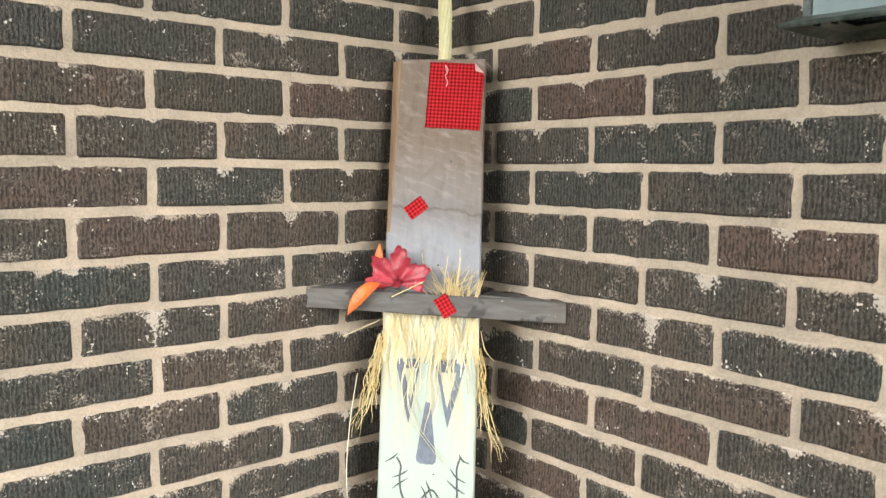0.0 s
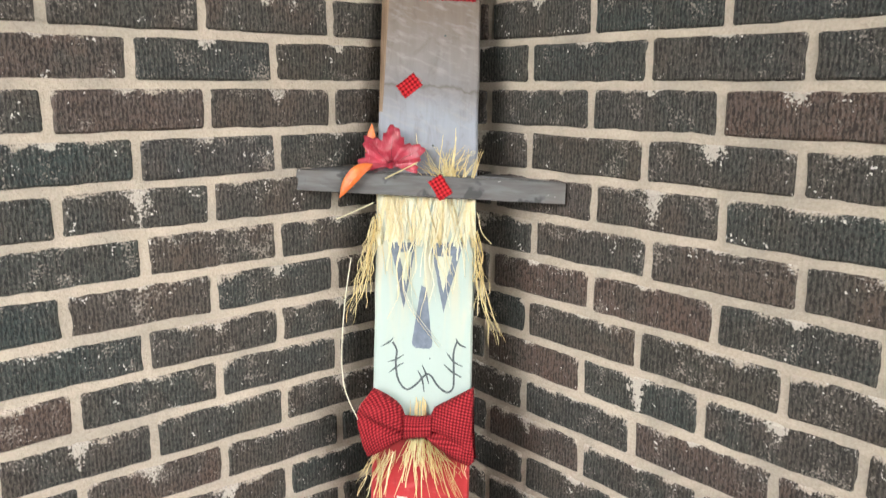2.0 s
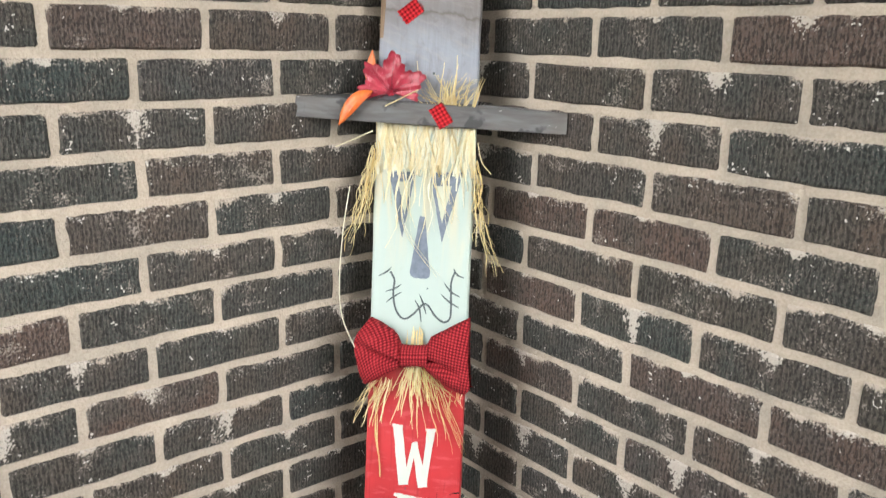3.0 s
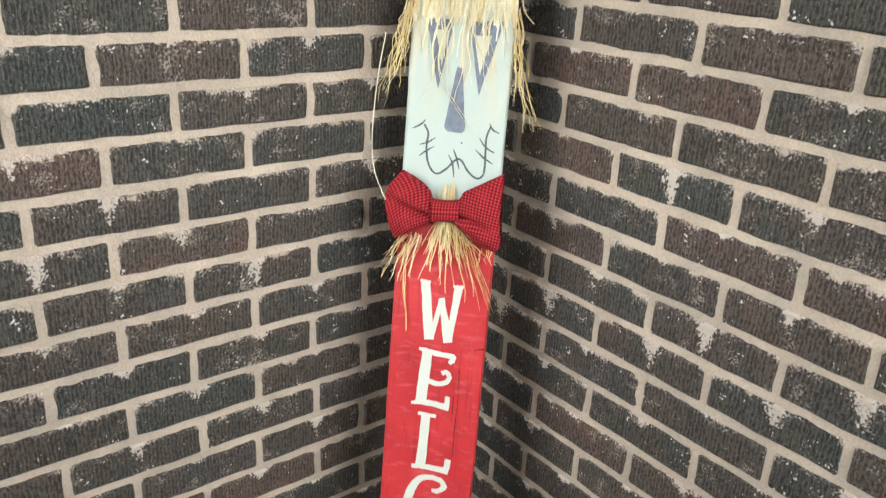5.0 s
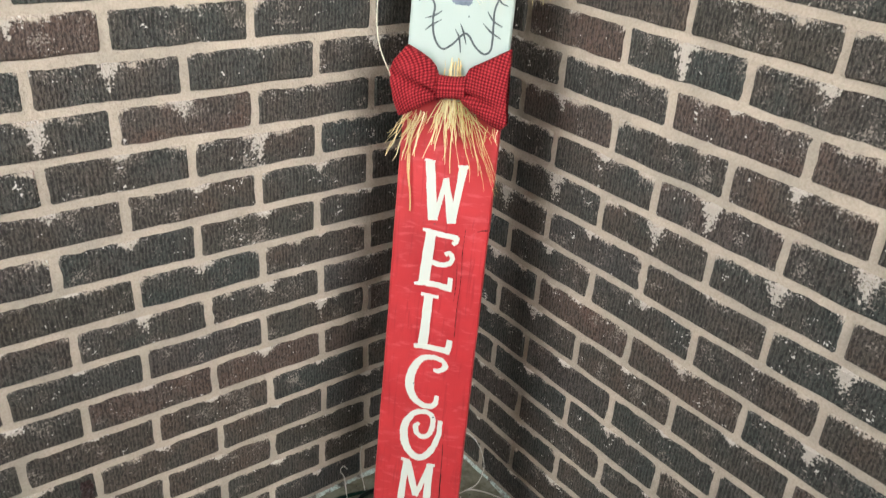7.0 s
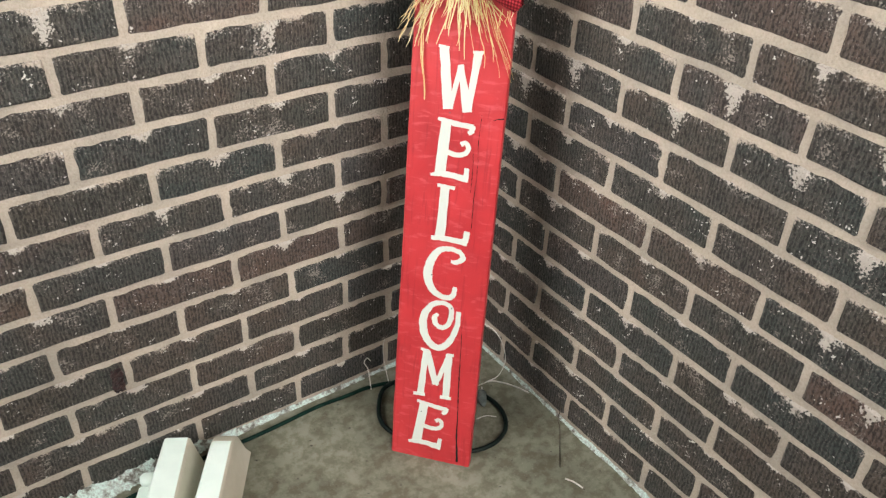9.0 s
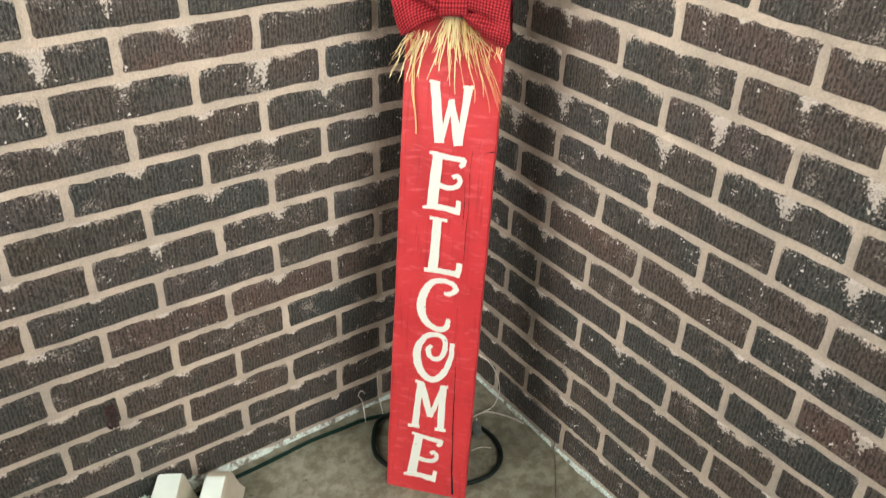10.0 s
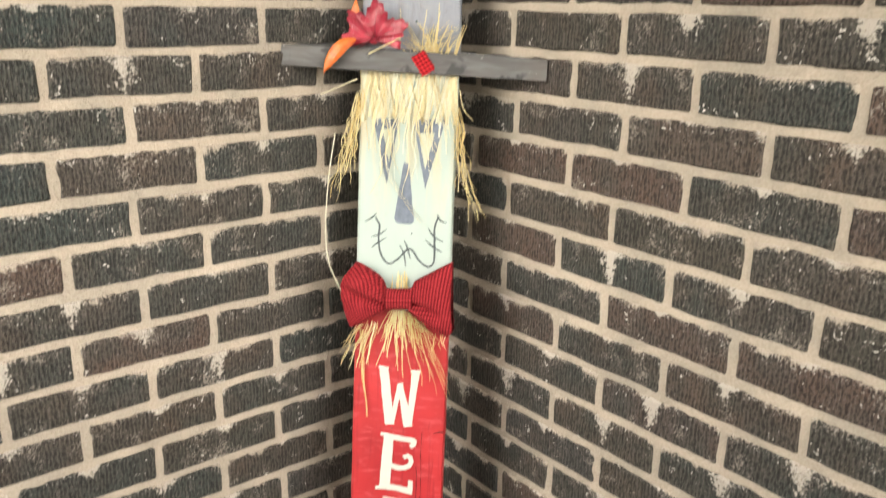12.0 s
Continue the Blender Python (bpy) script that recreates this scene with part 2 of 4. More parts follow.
def white_paint_material(name, tint, rough=0.5, streaks=False):
    k = Nodes(name, rough)
    uv = k.coord("UV")
    g = k.noise(k.vmath("MULTIPLY", uv, (8.0, 1.0, 1.0)), 12, 4.0, 0.6, 0.5)
    s = k.noise(uv, 60, 4.0, 0.6)
    col = k.mix(k.ramp(s, (0.62, 0.0), (0.78, 0.4)), tint, tuple(c * f for c, f in zip(tint, (0.92, 0.88, 0.72))))
    if streaks:
        # dried glue run down from under the raffia
        run = k.noise(k.vmath("MULTIPLY", uv, (7.0, 0.8, 1.0)), 9, 3.0, 0.55, 0.6)
        near = k.ramp(k.math("SUBTRACT", k.split(uv)[1], 0.5), (0.49, 0.0), (0.66, 0.7), (0.70, 1.0))
        col = k.mix(k.math("MULTIPLY", near, k.ramp(run, (0.44, 0.0), (0.62, 0.85))), col, (0.60, 0.50, 0.30))
    k.bump(k.math("ADD", g, k.math("MULTIPLY", s, 0.5)), 0.22, 0.0012)
    return k.done(col)


def slate_material():
    k = Nodes("slate_paint", 0.55)
    s = k.noise(k.coord("UV"), 90, 4.0, 0.6)
    return k.done(k.ramp(s, (0.3, (0.10, 0.125, 0.165)), (0.7, (0.17, 0.205, 0.26))))


def gingham_material(name, light, dark, period, middle=0.40, ground=0.5):
    k = Nodes(name, 0.9)
    uv = k.coord("UV")
    x, y, _ = k.split(uv)

    def band(v):
        return k.math("GREATER_THAN", k.math("FRACT", k.math("DIVIDE", v, period)), ground)

    both = k.math("MULTIPLY", k.math("ADD", band(x), band(y)), 0.5)
    weave = k.noise(uv, 1500, 2.0)
    worn = k.noise(uv, 40, 3.0)
    mid = tuple((a * middle + b * (1 - middle)) for a, b in zip(light, dark))
    col = k.ramp(both, (0.0, light), (0.5, mid), (1.0, dark))
    col = k.mix(k.math("MULTIPLY", weave, 0.35), col, k.mix(1.0, col, (0.6, 0.6, 0.6), "MULTIPLY"))
    col = k.mix(k.ramp(worn, (0.5, 0.0), (0.8, 0.25)), col, light)
    k.bump(k.math("ADD", weave, k.math("MULTIPLY", worn, 0.6)), 0.35, 0.0012)
    k.put(k.bsdf.inputs["Specular IOR Level"], 0.2)
    return k.done(col)


def straw_material(name, stops):
    k = Nodes(name, 0.55)
    r = k.node("NewGeometry", 8)
    s = k.noise(k.coord("Object"), 160, 2.0)
    col = k.ramp(r, *stops)
    col = k.mix(k.ramp(s, (0.4, 0.3), (0.65, 0.0)), col, k.mix(1.0, col, (0.86, 0.76, 0.60), "MULTIPLY"))
    return k.done(col)


def leaf_material(name, a, b, vein):
    k = Nodes(name, 0.33)
    uv = k.coord("UV")
    s = k.noise(uv, 45, 4.0, 0.6)
    v = k.noise(k.vmath("MULTIPLY", uv, (3.0, 1.0, 1.0)), 60, 2.0, 0.5, 1.0)
    col = k.ramp(s, (0.35, a), (0.65, b))
    col = k.mix(k.ramp(v, (0.6, 0.0), (0.72, 0.5)), col, vein)
    k.bump(k.math("ADD", s, v), 0.4, 0.002)
    return k.done(col)


def plain_material(name, a, b, rough, scale=60.0, metal=0.0, relief=0.15, gloss=0.5):
    k = Nodes(name, rough, metal)
    s = k.noise(k.coord("Object"), scale, 4.0, 0.6)
    k.bump(s, relief, 0.001)
    k.put(k.bsdf.inputs["Specular IOR Level"], gloss)
    return k.done(k.ramp(s, (0.35, a), (0.65, b)))


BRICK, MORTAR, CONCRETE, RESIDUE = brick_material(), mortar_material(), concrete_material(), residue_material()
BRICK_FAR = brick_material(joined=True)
WOOD, BARE, BRIM, RED = wood_material(), brown_wood_material(), brim_material(), red_paint_material()
FACE = white_paint_material("cream_paint", (0.385, 0.468, 0.430), streaks=True)
LETTER = white_paint_material("letter_paint", (0.54, 0.58, 0.52), 0.45)
EYE_PALE = white_paint_material("pale_eye_paint", (0.50, 0.52, 0.40))
SLATE = slate_material()
INK = plain_material("ink", (0.038, 0.052, 0.056), (0.085, 0.105, 0.11), 0.6, 200)
GINGHAM = gingham_material("gingham_bright", (0.60, 0.030, 0.038), (0.16, 0.001, 0.004), 0.0060)
GINGHAM_DARK = gingham_material("gingham_dark", (0.42, 0.038, 0.046), (0.115, 0.002, 0.006), 0.0047, 0.26, 0.50)
PALE_CLOTH = plain_material("pale_cloth", (0.60, 0.32, 0.31), (0.70, 0.46, 0.44), 0.9, 300)
STRAW = straw_material("raffia", ((0.0, (0.68, 0.54, 0.25)), (0.4, (0.72, 0.63, 0.36)), (0.7, (0.62, 0.46, 0.19)), (1.0, (0.74, 0.69, 0.45))))
STRAW_PALE = straw_material("pale_raffia", ((0.0, (0.72, 0.66, 0.44)), (0.35, (0.70, 0.60, 0.35)), (0.7, (0.70, 0.69, 0.54)), (1.0, (0.67, 0.69, 0.57))))
TWINE = straw_material("rope_fibre", ((0.0, (0.66, 0.64, 0.38)), (0.5, (0.72, 0.72, 0.52)), (1.0, (0.58, 0.54, 0.30))))
MAPLE = leaf_material("maple_leaf", (0.25, 0.014, 0.030), (0.46, 0.050, 0.080), (0.60, 0.20, 0.24))
LEAF_VEIN = plain_material("leaf_vein", (0.17, 0.010, 0.022), (0.27, 0.022, 0.040), 0.4, 120)
ORANGE = leaf_material("orange_leaf", (0.55, 0.085, 0.02), (0.66, 0.19, 0.03), (0.68, 0.32, 0.06))
GREEN_CORD = plain_material("green_cord", (0.002, 0.014, 0.010), (0.005, 0.024, 0.016), 0.6, 90, gloss=0.12)
MAROON = plain_material("broken_brick", (0.012, 0.007, 0.007), (0.045, 0.018, 0.016), 0.5, 150, relief=0.9)
BLACK_CORD = plain_material("black_cord", (0.004, 0.009, 0.008), (0.008, 0.015, 0.012), 0.5, 90, gloss=0.15)
PLUG = plain_material("plug_rubber", (0.05, 0.065, 0.06), (0.11, 0.13, 0.12), 0.6, 120)
WIRE = plain_material("tinned_wire", (0.55, 0.52, 0.46), (0.72, 0.70, 0.64), 0.35, 90, 0.6)
DULL_BROWN = plain_material("dull_brown", (0.05, 0.04, 0.028), (0.09, 0.07, 0.05), 0.7, 90)
VINYL = plain_material("vinyl", (0.66, 0.76, 0.70), (0.71, 0.81, 0.74), 0.45, 25)
# beige copy of the vinyl: the side's shade put into the colour
VINYL_SHADED = plain_material("shaded_vinyl", (0.46, 0.43, 0.33), (0.54, 0.51, 0.41), 0.5, 18)
LAMP_METAL = plain_material("lamp_metal", (0.065, 0.080, 0.082), (0.115, 0.135, 0.138), 0.4, 70, 0.3)
TRAY_METAL = plain_material("tray_metal", (0.035, 0.050, 0.046), (0.12, 0.15, 0.14), 0.35, 60, 0.3)
LAMP_GLASS = plain_material("frosted_glass", (0.19, 0.255, 0.27), (0.23, 0.30, 0.315), 0.25, 30)
SOFFIT = plain_material("soffit_paint", (0.68, 0.67, 0.63), (0.74, 0.73, 0.69), 0.7, 8)
GROUND = plain_material("ground", (0.05, 0.065, 0.03), (0.10, 0.105, 0.06), 0.95, 3)


# ---- mesh helpers ----
def mesh_object(name, verts, faces, mats, parent=None, label="", uvs=None, slots=None, smooth=False, origin=None):
    o = Vector(origin) if origin is not None else Vector((0, 0, 0))
    me = bpy.data.meshes.new(name)
    me.from_pydata([tuple(Vector(v) - o) for v in verts], [], faces)
    for m in mats if isinstance(mats, (list, tuple)) else [mats]:
        me.materials.append(m)
    if uvs is not None:
        layer = me.uv_layers.new(name="UVMap")
        for loop in me.loops:
            layer.data[loop.index].uv = uvs[loop.vertex_index]
    if slots is not None:
        for p, s in zip(me.polygons, slots):
            p.material_index = s
    if smooth:
        for p in me.polygons:
            p.use_smooth = True
    me.update()
    ob = new(name, me)
    if parent is not None:
        ob.parent = parent
    if origin is not None and parent is None:
        ob.location = o
    if label:
        tagged(ob, label)
    return ob


class Shape:
    """Vertices and faces gathered for one mesh."""

    def __init__(self):
        self.v, self.f, self.uv, self.slot = [], [], [], []

    def add(self, verts, faces, uvs=None, slot=0):
        n = len(self.v)
        self.v += [tuple(x) for x in verts]
        self.uv += list(uvs) if uvs is not None else [(x[0], x[1]) for x in verts]
        self.f += [tuple(n + i for i in f) for f in faces]
        self.slot += [slot] * len(faces)
        return self

    def tube(self, pts, radius, sides=6, flat=1.0):
        pts = [Vector(p) for p in pts]
        rings, uvs = [], []
        run = 0.0
        for i, p in enumerate(pts):
            a, b = pts[max(i - 1, 0)], pts[min(i + 1, len(pts) - 1)]
            d = (b - a).normalized() if (b - a).length > 1e-9 else Vector((0, 0, 1))
            side = d.cross(Vector((0.31, 0.22, 0.92))).normalized()
            up = side.cross(d)
            r = radius[i] if isinstance(radius, (list, tuple)) else radius
            run += (p - a).length
            for j in range(sides):
                w = 2 * math.pi * j / sides
                rings.append(p + side * (math.cos(w) * r) + up * (math.sin(w) * r * flat))
                uvs.append((run, w * r))
        faces = []
        for i in range(len(pts) - 1):
            for j in range(sides):
                k = (j + 1) % sides
                faces.append((i * sides + j, i * sides + k, (i + 1) * sides + k, (i + 1) * sides + j))
        last = (len(pts) - 1) * sides
        faces += [tuple(range(sides))[::-1], tuple(range(last, last + sides))]
        return self.add(rings, faces, uvs)

    def make(self, name, mats, parent=None, label="", smooth=False, origin=None):
        return mesh_object(name, self.v, self.f, mats, parent, label, self.uv, self.slot, smooth, origin)


def spline(pts, per=6):
    """Points along a smooth line through the given ones."""
    p = [Vector(q) for q in pts]
    p = [p[0] * 2 - p[1], *p, p[-1] * 2 - p[-2]]
    out = []
    for i in range(1, len(p) - 2):
        for s in range(per):
            t = s / per
            a, b, c, d = p[i - 1], p[i], p[i + 1], p[i + 2]
            out.append(0.5 * (2 * b + (c - a) * t + (2 * a - 5 * b + 4 * c - d) * t * t + (3 * b - a - 3 * c + d) * t ** 3))
    return [*out, p[-2]]


def empty_thing(name, at, label, category, group="", kind=""):
    e = new(name)
    e.empty_display_size = 0.05
    e.location = at
    return tagged(e, label, category, group, kind)


def box(shape, lo, hi, bevel=0.002, m=None, slot=0):
    """A box with bevelled edges, laid into a shape."""
    bm = bmesh.new()
    bmesh.ops.create_cube(bm, size=1.0)
    c, s = (Vector(lo) + Vector(hi)) / 2, Vector(hi) - Vector(lo)
    for v in bm.verts:
        v.co = Vector((v.co.x * s.x, v.co.y * s.y, v.co.z * s.z)) + c
    if bevel:
        bmesh.ops.bevel(bm, geom=bm.edges[:], offset=bevel, segments=2, affect="EDGES")
    if m is not None:
        bmesh.ops.transform(bm, matrix=m, verts=bm.verts)
    bm.verts.index_update()
    shape.add([v.co.copy() for v in bm.verts], [tuple(v.index for v in f.verts) for f in bm.faces], None, slot)
    bm.free()
    return shape


# ---- the walls: two brick faces that meet in a square corner ----
COURSE, BED_0, BED = 0.0677, 1.427, 0.012
CEILING, REACH, NEAR, EAVE, BLOCKER_LOW, BLOCKER_ARM = 2.75, 1.30, 1.06, 2.32, 1.00, 1.12


def wall_mortar(name, turn, label):
    """A wall of mortar, its face a fine uneven sheet near the corner; local x runs away from the corner, the face looks to -y."""
    nx, nz = 130, 220
    xs, zs = np.linspace(0, NEAR + 0.1, nx), np.linspace(-0.05, 1.90, nz)
    s = Shape()
    verts, faces = [], []
    for z in zs:
        for x in xs:
            d = 0.0035 + 0.0022 * noise.noise((x * 55, z * 55, 3.7 + turn)) + 0.0012 * noise.noise((x * 170, z * 170, turn))
            verts.append((x, max(d, 0.0008), z))
    for j in range(nz - 1):
        for i in range(nx - 1):
            a = j * nx + i
            faces.append((a, a + 1, a + nx + 1, a + nx))
    s.add(verts, faces)
    x1, far = NEAR + 0.1, REACH
    for lo, hi in (((0, 0.0045, 1.90), (x1, 0.12, CEILING + 0.1)), ((x1, 0.0045, -0.2), (far, 0.12, CEILING + 0.1)), ((0, 0.02, -0.2), (x1, 0.12, 1.90)), ((far - 0.12, 0.12, -0.2), (far, 2.2, CEILING + 0.1))):
        box(s, lo, hi, 0)
    ob = s.make(name, MORTAR)
    return tagged(ob, label, "wall", kind="structure")


# local frame to world: the left face runs to -x, the right face to -y
LEFT = Matrix(((-1, 0, 0, 0), (0, 1, 0, 0), (0, 0, 1, 0), (0, 0, 0, 1)))
RIGHT = Matrix(((0, 1, 0, 0), (-1, 0, 0, 0), (0, 0, 1, 0), (0, 0, 0, 1)))


def placed(ob, m):
    for v in ob.data.vertices:
        v.co = m @ v.co
    if m.determinant() < 0:
        ob.data.flip_normals()
    return ob


wall_north = placed(wall_mortar("wall_north", 0, "dark combed brick wall with thick tan mortar joints"), LEFT)
wall_east = placed(wall_mortar("wall_east", 1, "dark combed brick wall meeting the other in a square corner"), RIGHT)


# how far the bond drifts in single courses, as laid by eye
DRIFT = {"left": {-5: 0.004, -6: 0.006, -12: 0.003, -14: -0.005, -16: -0.005, -17: -0.004, -18: -0.008, -19: -0.008, -20: -0.006},
         "right": {-3: 0.013, -4: 0.013, -5: 0.012, -6: 0.004, -9: 0.006, -10: 0.003, -11: 0.006, -12: 0.011, -13: 0.011, -14: 0.009, -15: 0.003, -17: 0.006}}


def wall_joints(side, k):
    """Distances from the corner of the upright joints in course k."""
    even = k % 2 == 0
    first, pitch = ((0.113, 0.2125) if even else (0.2235, 0.2105)) if side == "left" else ((0.214, 0.2205) if even else (0.122, 0.2120))
    rng = random.Random(f"{side}{k}")
    out, x = [], first + DRIFT[side].get(k, 0.0)
    while x < REACH + 0.3:
        out.append(x + rng.uniform(-0.002, 0.002))
        x += pitch
    return out


# ---- the floor, the unseen ceiling and the ground outside ----
def concrete_floor():
    s = Shape()
    n = 90
    xs = [-3.4 * (i / n) ** 1.7 + 0.03 for i in range(n + 1)]
    verts = [(x, y, 0.0016 * noise.noise((x * 9, y * 9, 1.0)) + 0.0006 * noise.noise((x * 45, y * 45, 2.0))) for y in xs for x in xs]
    faces = [(j * (n + 1) + i, (j + 1) * (n + 1) + i, (j + 1) * (n + 1) + i + 1, j * (n + 1) + i + 1) for j in range(n) for i in range(n)]
    s.add(verts, faces)
    box(s, (-3.37, -3.37, -0.16), (0.03, 0.03, -0.01), 0)
    return tagged(s.make("floor", CONCRETE, smooth=True), "stained grey-brown concrete porch floor", "floor", kind="structure")


concrete_floor()
# ceiling out of view, added and sized to keep the high sky out
tagged(box(Shape(), (-EAVE, -EAVE, CEILING), (0.12, 0.12, CEILING + 0.08), 0).make("ceiling", SOFFIT), "unseen ceiling added to cut light from the high sky", "ceiling", kind="structure")
# low plain walls added unseen behind the camera, rising to the ceiling at the outer corner
# they hold back frontal light, so the brick corner goes darker
_s = box(Shape(), (-2.32, -2.32, -0.16), (0.0, -2.20, BLOCKER_LOW), 0.004)
tagged(box(_s, (-2.32, -2.32, BLOCKER_LOW - 0.01), (-2.20 + BLOCKER_ARM, -2.20, CEILING), 0).make("wall_south", BRICK_FAR), "unseen plain wall, low with a tall pier, added to block light", "wall", kind="structure")
_s = box(Shape(), (-2.32, -2.196, -0.16), (-2.20, 0.0, BLOCKER_LOW), 0.004)
tagged(box(_s, (-2.32, -2.196, BLOCKER_LOW - 0.01), (-2.20, -2.20 + BLOCKER_ARM, CEILING), 0).make("wall_west", BRICK_FAR), "unseen plain wall, low with a tall pier, added to block light", "wall", kind="structure")
_g = Shape()
_g.add([(-900, -900, -0.17), (900, -900, -0.17), (900, 900, -0.17), (-900, 900, -0.17)], [(0, 1, 2, 3)])
tagged(_g.make("ground", GROUND), "dry lawn around the porch", "ground", kind="structure")


def base_residue(name, m, seed, amount, label):
    """The rough bead of old mortar and paint where a wall meets the floor."""
    s = Shape()
    n, c = 260, 7
    verts = []
    for i in range(n):
        x = 0.004 + 1.05 * i / (n - 1)
        w = amount(x) * (0.9 + 0.35 * noise.noise((x * 22, seed, 0)) + 0.20 * noise.noise((x * 110, seed, 4)))
        h = amount(x) * (0.75 + 0.5 * noise.noise((x * 30, seed, 9)) + 0.25 * noise.noise((x * 130, seed, 2)))
        w, h = max(w, 0.003), max(h, 0.003)
        for j in range(c):
            a = math.pi / 2 * j / (c - 1)
            b = 1 + 0.15 * noise.noise((x * 260, j * 1.3, seed))
            verts.append((x, -w * math.sin(a) ** 2.4 * b, h * math.cos(a) ** 2.4 * b - 0.001))
    s.add([m @ Vector(v) for v in verts], [(i * c + j, i * c + j + 1, (i + 1) * c + j + 1, (i + 1) * c + j) for i in range(n - 1) for j in range(c - 1)])
    return tagged(s.make(name, RESIDUE, smooth=True), label, "mortar bead", kind="structure")


base_residue("trim", LEFT, 3, lambda x: 0.009 + 0.007 * max(0, min(1, (x - 0.42) / 0.2)) + 0.014 * max(0, min(1, (x - 0.62) / 0.1)), "crumbling whitish mortar along the wall foot")
base_residue("trim", RIGHT, 8, lambda x: 0.008 + 0.004 * max(0, min(1, (x - 0.3) / 0.3)), "crumbling whitish mortar along the wall foot")


# ---- the tall wooden sign ----
FOOT, RISE, YAW, HALF, THICK, TALL = Vector((-0.2904, -0.2685, 0.0)), Vector((0.1777, 0.1642, 1.5)), radians(-49.0), 0.0775, 0.022, 1.666
ACROSS = Vector((math.cos(YAW), math.sin(YAW), 0))
ALONG = RISE.normalized()
OUT = ALONG.cross(ACROSS).normalized() * -1
if OUT.y > 0:
    OUT = -OUT


def on(u, s, out=0.0):
    """A place on the sign: across it, up along it, and out from its face."""
    up = 1.0276 * s - 0.0097 * s * s + 0.0058 * min(1.0, max(s, 0.0) / 0.03)
    return FOOT + ACROSS * (u * 1.009) + ALONG * up + OUT * out


sign = empty_thing("welcome_sign", FOOT, "tall painted wooden board sign with straw hair and red bow", "sign")


def sign_part(shape, name, mats, label="", smooth=False, parent=None):
    ob = shape.make(name, mats, parent or sign, label, smooth, origin=FOOT)
    return tagged(ob, kind="stuff") if mats in (STRAW, STRAW_PALE) else ob


def board():
    s = Shape()
    rows = 180
    ring = []
    nf = 9
    for i in range(rows + 1):
        t = TALL * i / rows
        wane = 0.0115 * max(0.0, min(1.0, (t - 1.36) / 0.28))
        j1 = 0.0009 * noise.noise((t * 14, 0.3, 0)) + 0.0004 * noise.noise((t * 60, 1.3, 0))
        j2 = 0.0009 * noise.noise((t * 14, 5.3, 0)) + 0.0004 * noise.noise((t * 60, 6.3, 0))
        lo, hi = -HALF + j1, HALF + j2
        # section, from the left front edge over the face to the back
        sec = [(lo, -0.0035 - wane * 0.9), (lo + 0.0022 + wane * 0.75, -0.0008 - wane * 0.1), (lo + 0.006 + wane, 0.0)]
        sec += [(lo + 0.02 + (hi - lo - 0.04) * q / (nf - 1), 0.00035 * noise.noise((t * 25, q * 0.9, 3))) for q in range(nf)]
        sec += [(hi - 0.006, 0.0), (hi - 0.0018, -0.0007), (hi, -0.0034), (hi - 0.0005, -THICK + 0.002), (hi - 0.003, -THICK), (lo + 0.003, -THICK), (lo + 0.0005, -THICK + 0.002)]
        ring.append(sec)
    n = len(ring[0])
    verts = [on(u, TALL * i / rows, o) for i, sec in enumerate(ring) for u, o in sec]
    uvs = [(u, TALL * i / rows) for i, sec in enumerate(ring) for u, o in sec]
    s.v, s.uv = [tuple(v) for v in verts], uvs
    for i in range(rows):
        t = TALL * (i + 0.5) / rows
        for j in range(n):
            k = (j + 1) % n
            s.f.append((i * n + j, i * n + k, (i + 1) * n + k, (i + 1) * n + j))
            zone = 2 if t < 0.868 else 1 if t < 1.255 else 0
            s.slot.append(3 if zone == 0 and t > 1.38 and (j < 2 or j == n - 1) else zone)
    s.f += [tuple(range(n))[::-1], tuple(range(rows * n, rows * n + n))]
    s.slot += [2, 3]
    return sign_part(s, "board", [WOOD, FACE, RED, BARE], "plank painted red below, cream in the middle, grey above")


board()


def stroke(shape, pts, widths, lift, rag=0.0, seed=0, per=5, straight=False):
    """A brush stroke on the face: a thin raised ribbon with slightly ragged rims."""
    p2 = [Vector((a, b, 0)) for a, b in pts]
    w = list(widths) if isinstance(widths, (list, tuple)) else [widths] * len(pts)
    if straight:
        line, ws = [], []
        for i in range(len(p2) - 1):
            for q in range(per):
                line.append(p2[i].lerp(p2[i + 1], q / per))
                ws.append(w[i] + (w[i + 1] - w[i]) * q / per)
        line.append(p2[-1])
        ws.append(w[-1])
    else:
        line = spline(p2, per)
        ws = [float(v) for v in np.interp(np.linspace(0, len(w) - 1, len(line)), range(len(w)), w)]
    verts, uvs, faces = [], [], []
    for i, p in enumerate(line):
        d = line[min(i + 1, len(line) - 1)] - line[max(i - 1, 0)]
        d.normalize()
        side = Vector((-d.y, d.x, 0))
        a = ws[i] / 2 + rag * noise.noise((i * 0.9 + seed * 7.1, 0.5, seed))
        b = ws[i] / 2 + rag * noise.noise((i * 0.9 + seed * 3.7, 9.5, seed))
        l, r = p + side * a, p - side * b
        for q, o in ((l, 0.0), (l, lift), (r, lift), (r, 0.0)):
            verts.append(on(q.x, q.y, o))
            uvs.append((q.x, q.y))
    for i in range(len(line) - 1):
        for j in range(3):
            faces.append((i * 4 + j, i * 4 + j + 1, i * 4 + j + 5, i * 4 + j + 4))
    faces += [(0, 1, 2, 3)[::-1], tuple(4 * (len(line) - 1) + j for j in range(4))]
    shape.add(verts, faces, uvs)


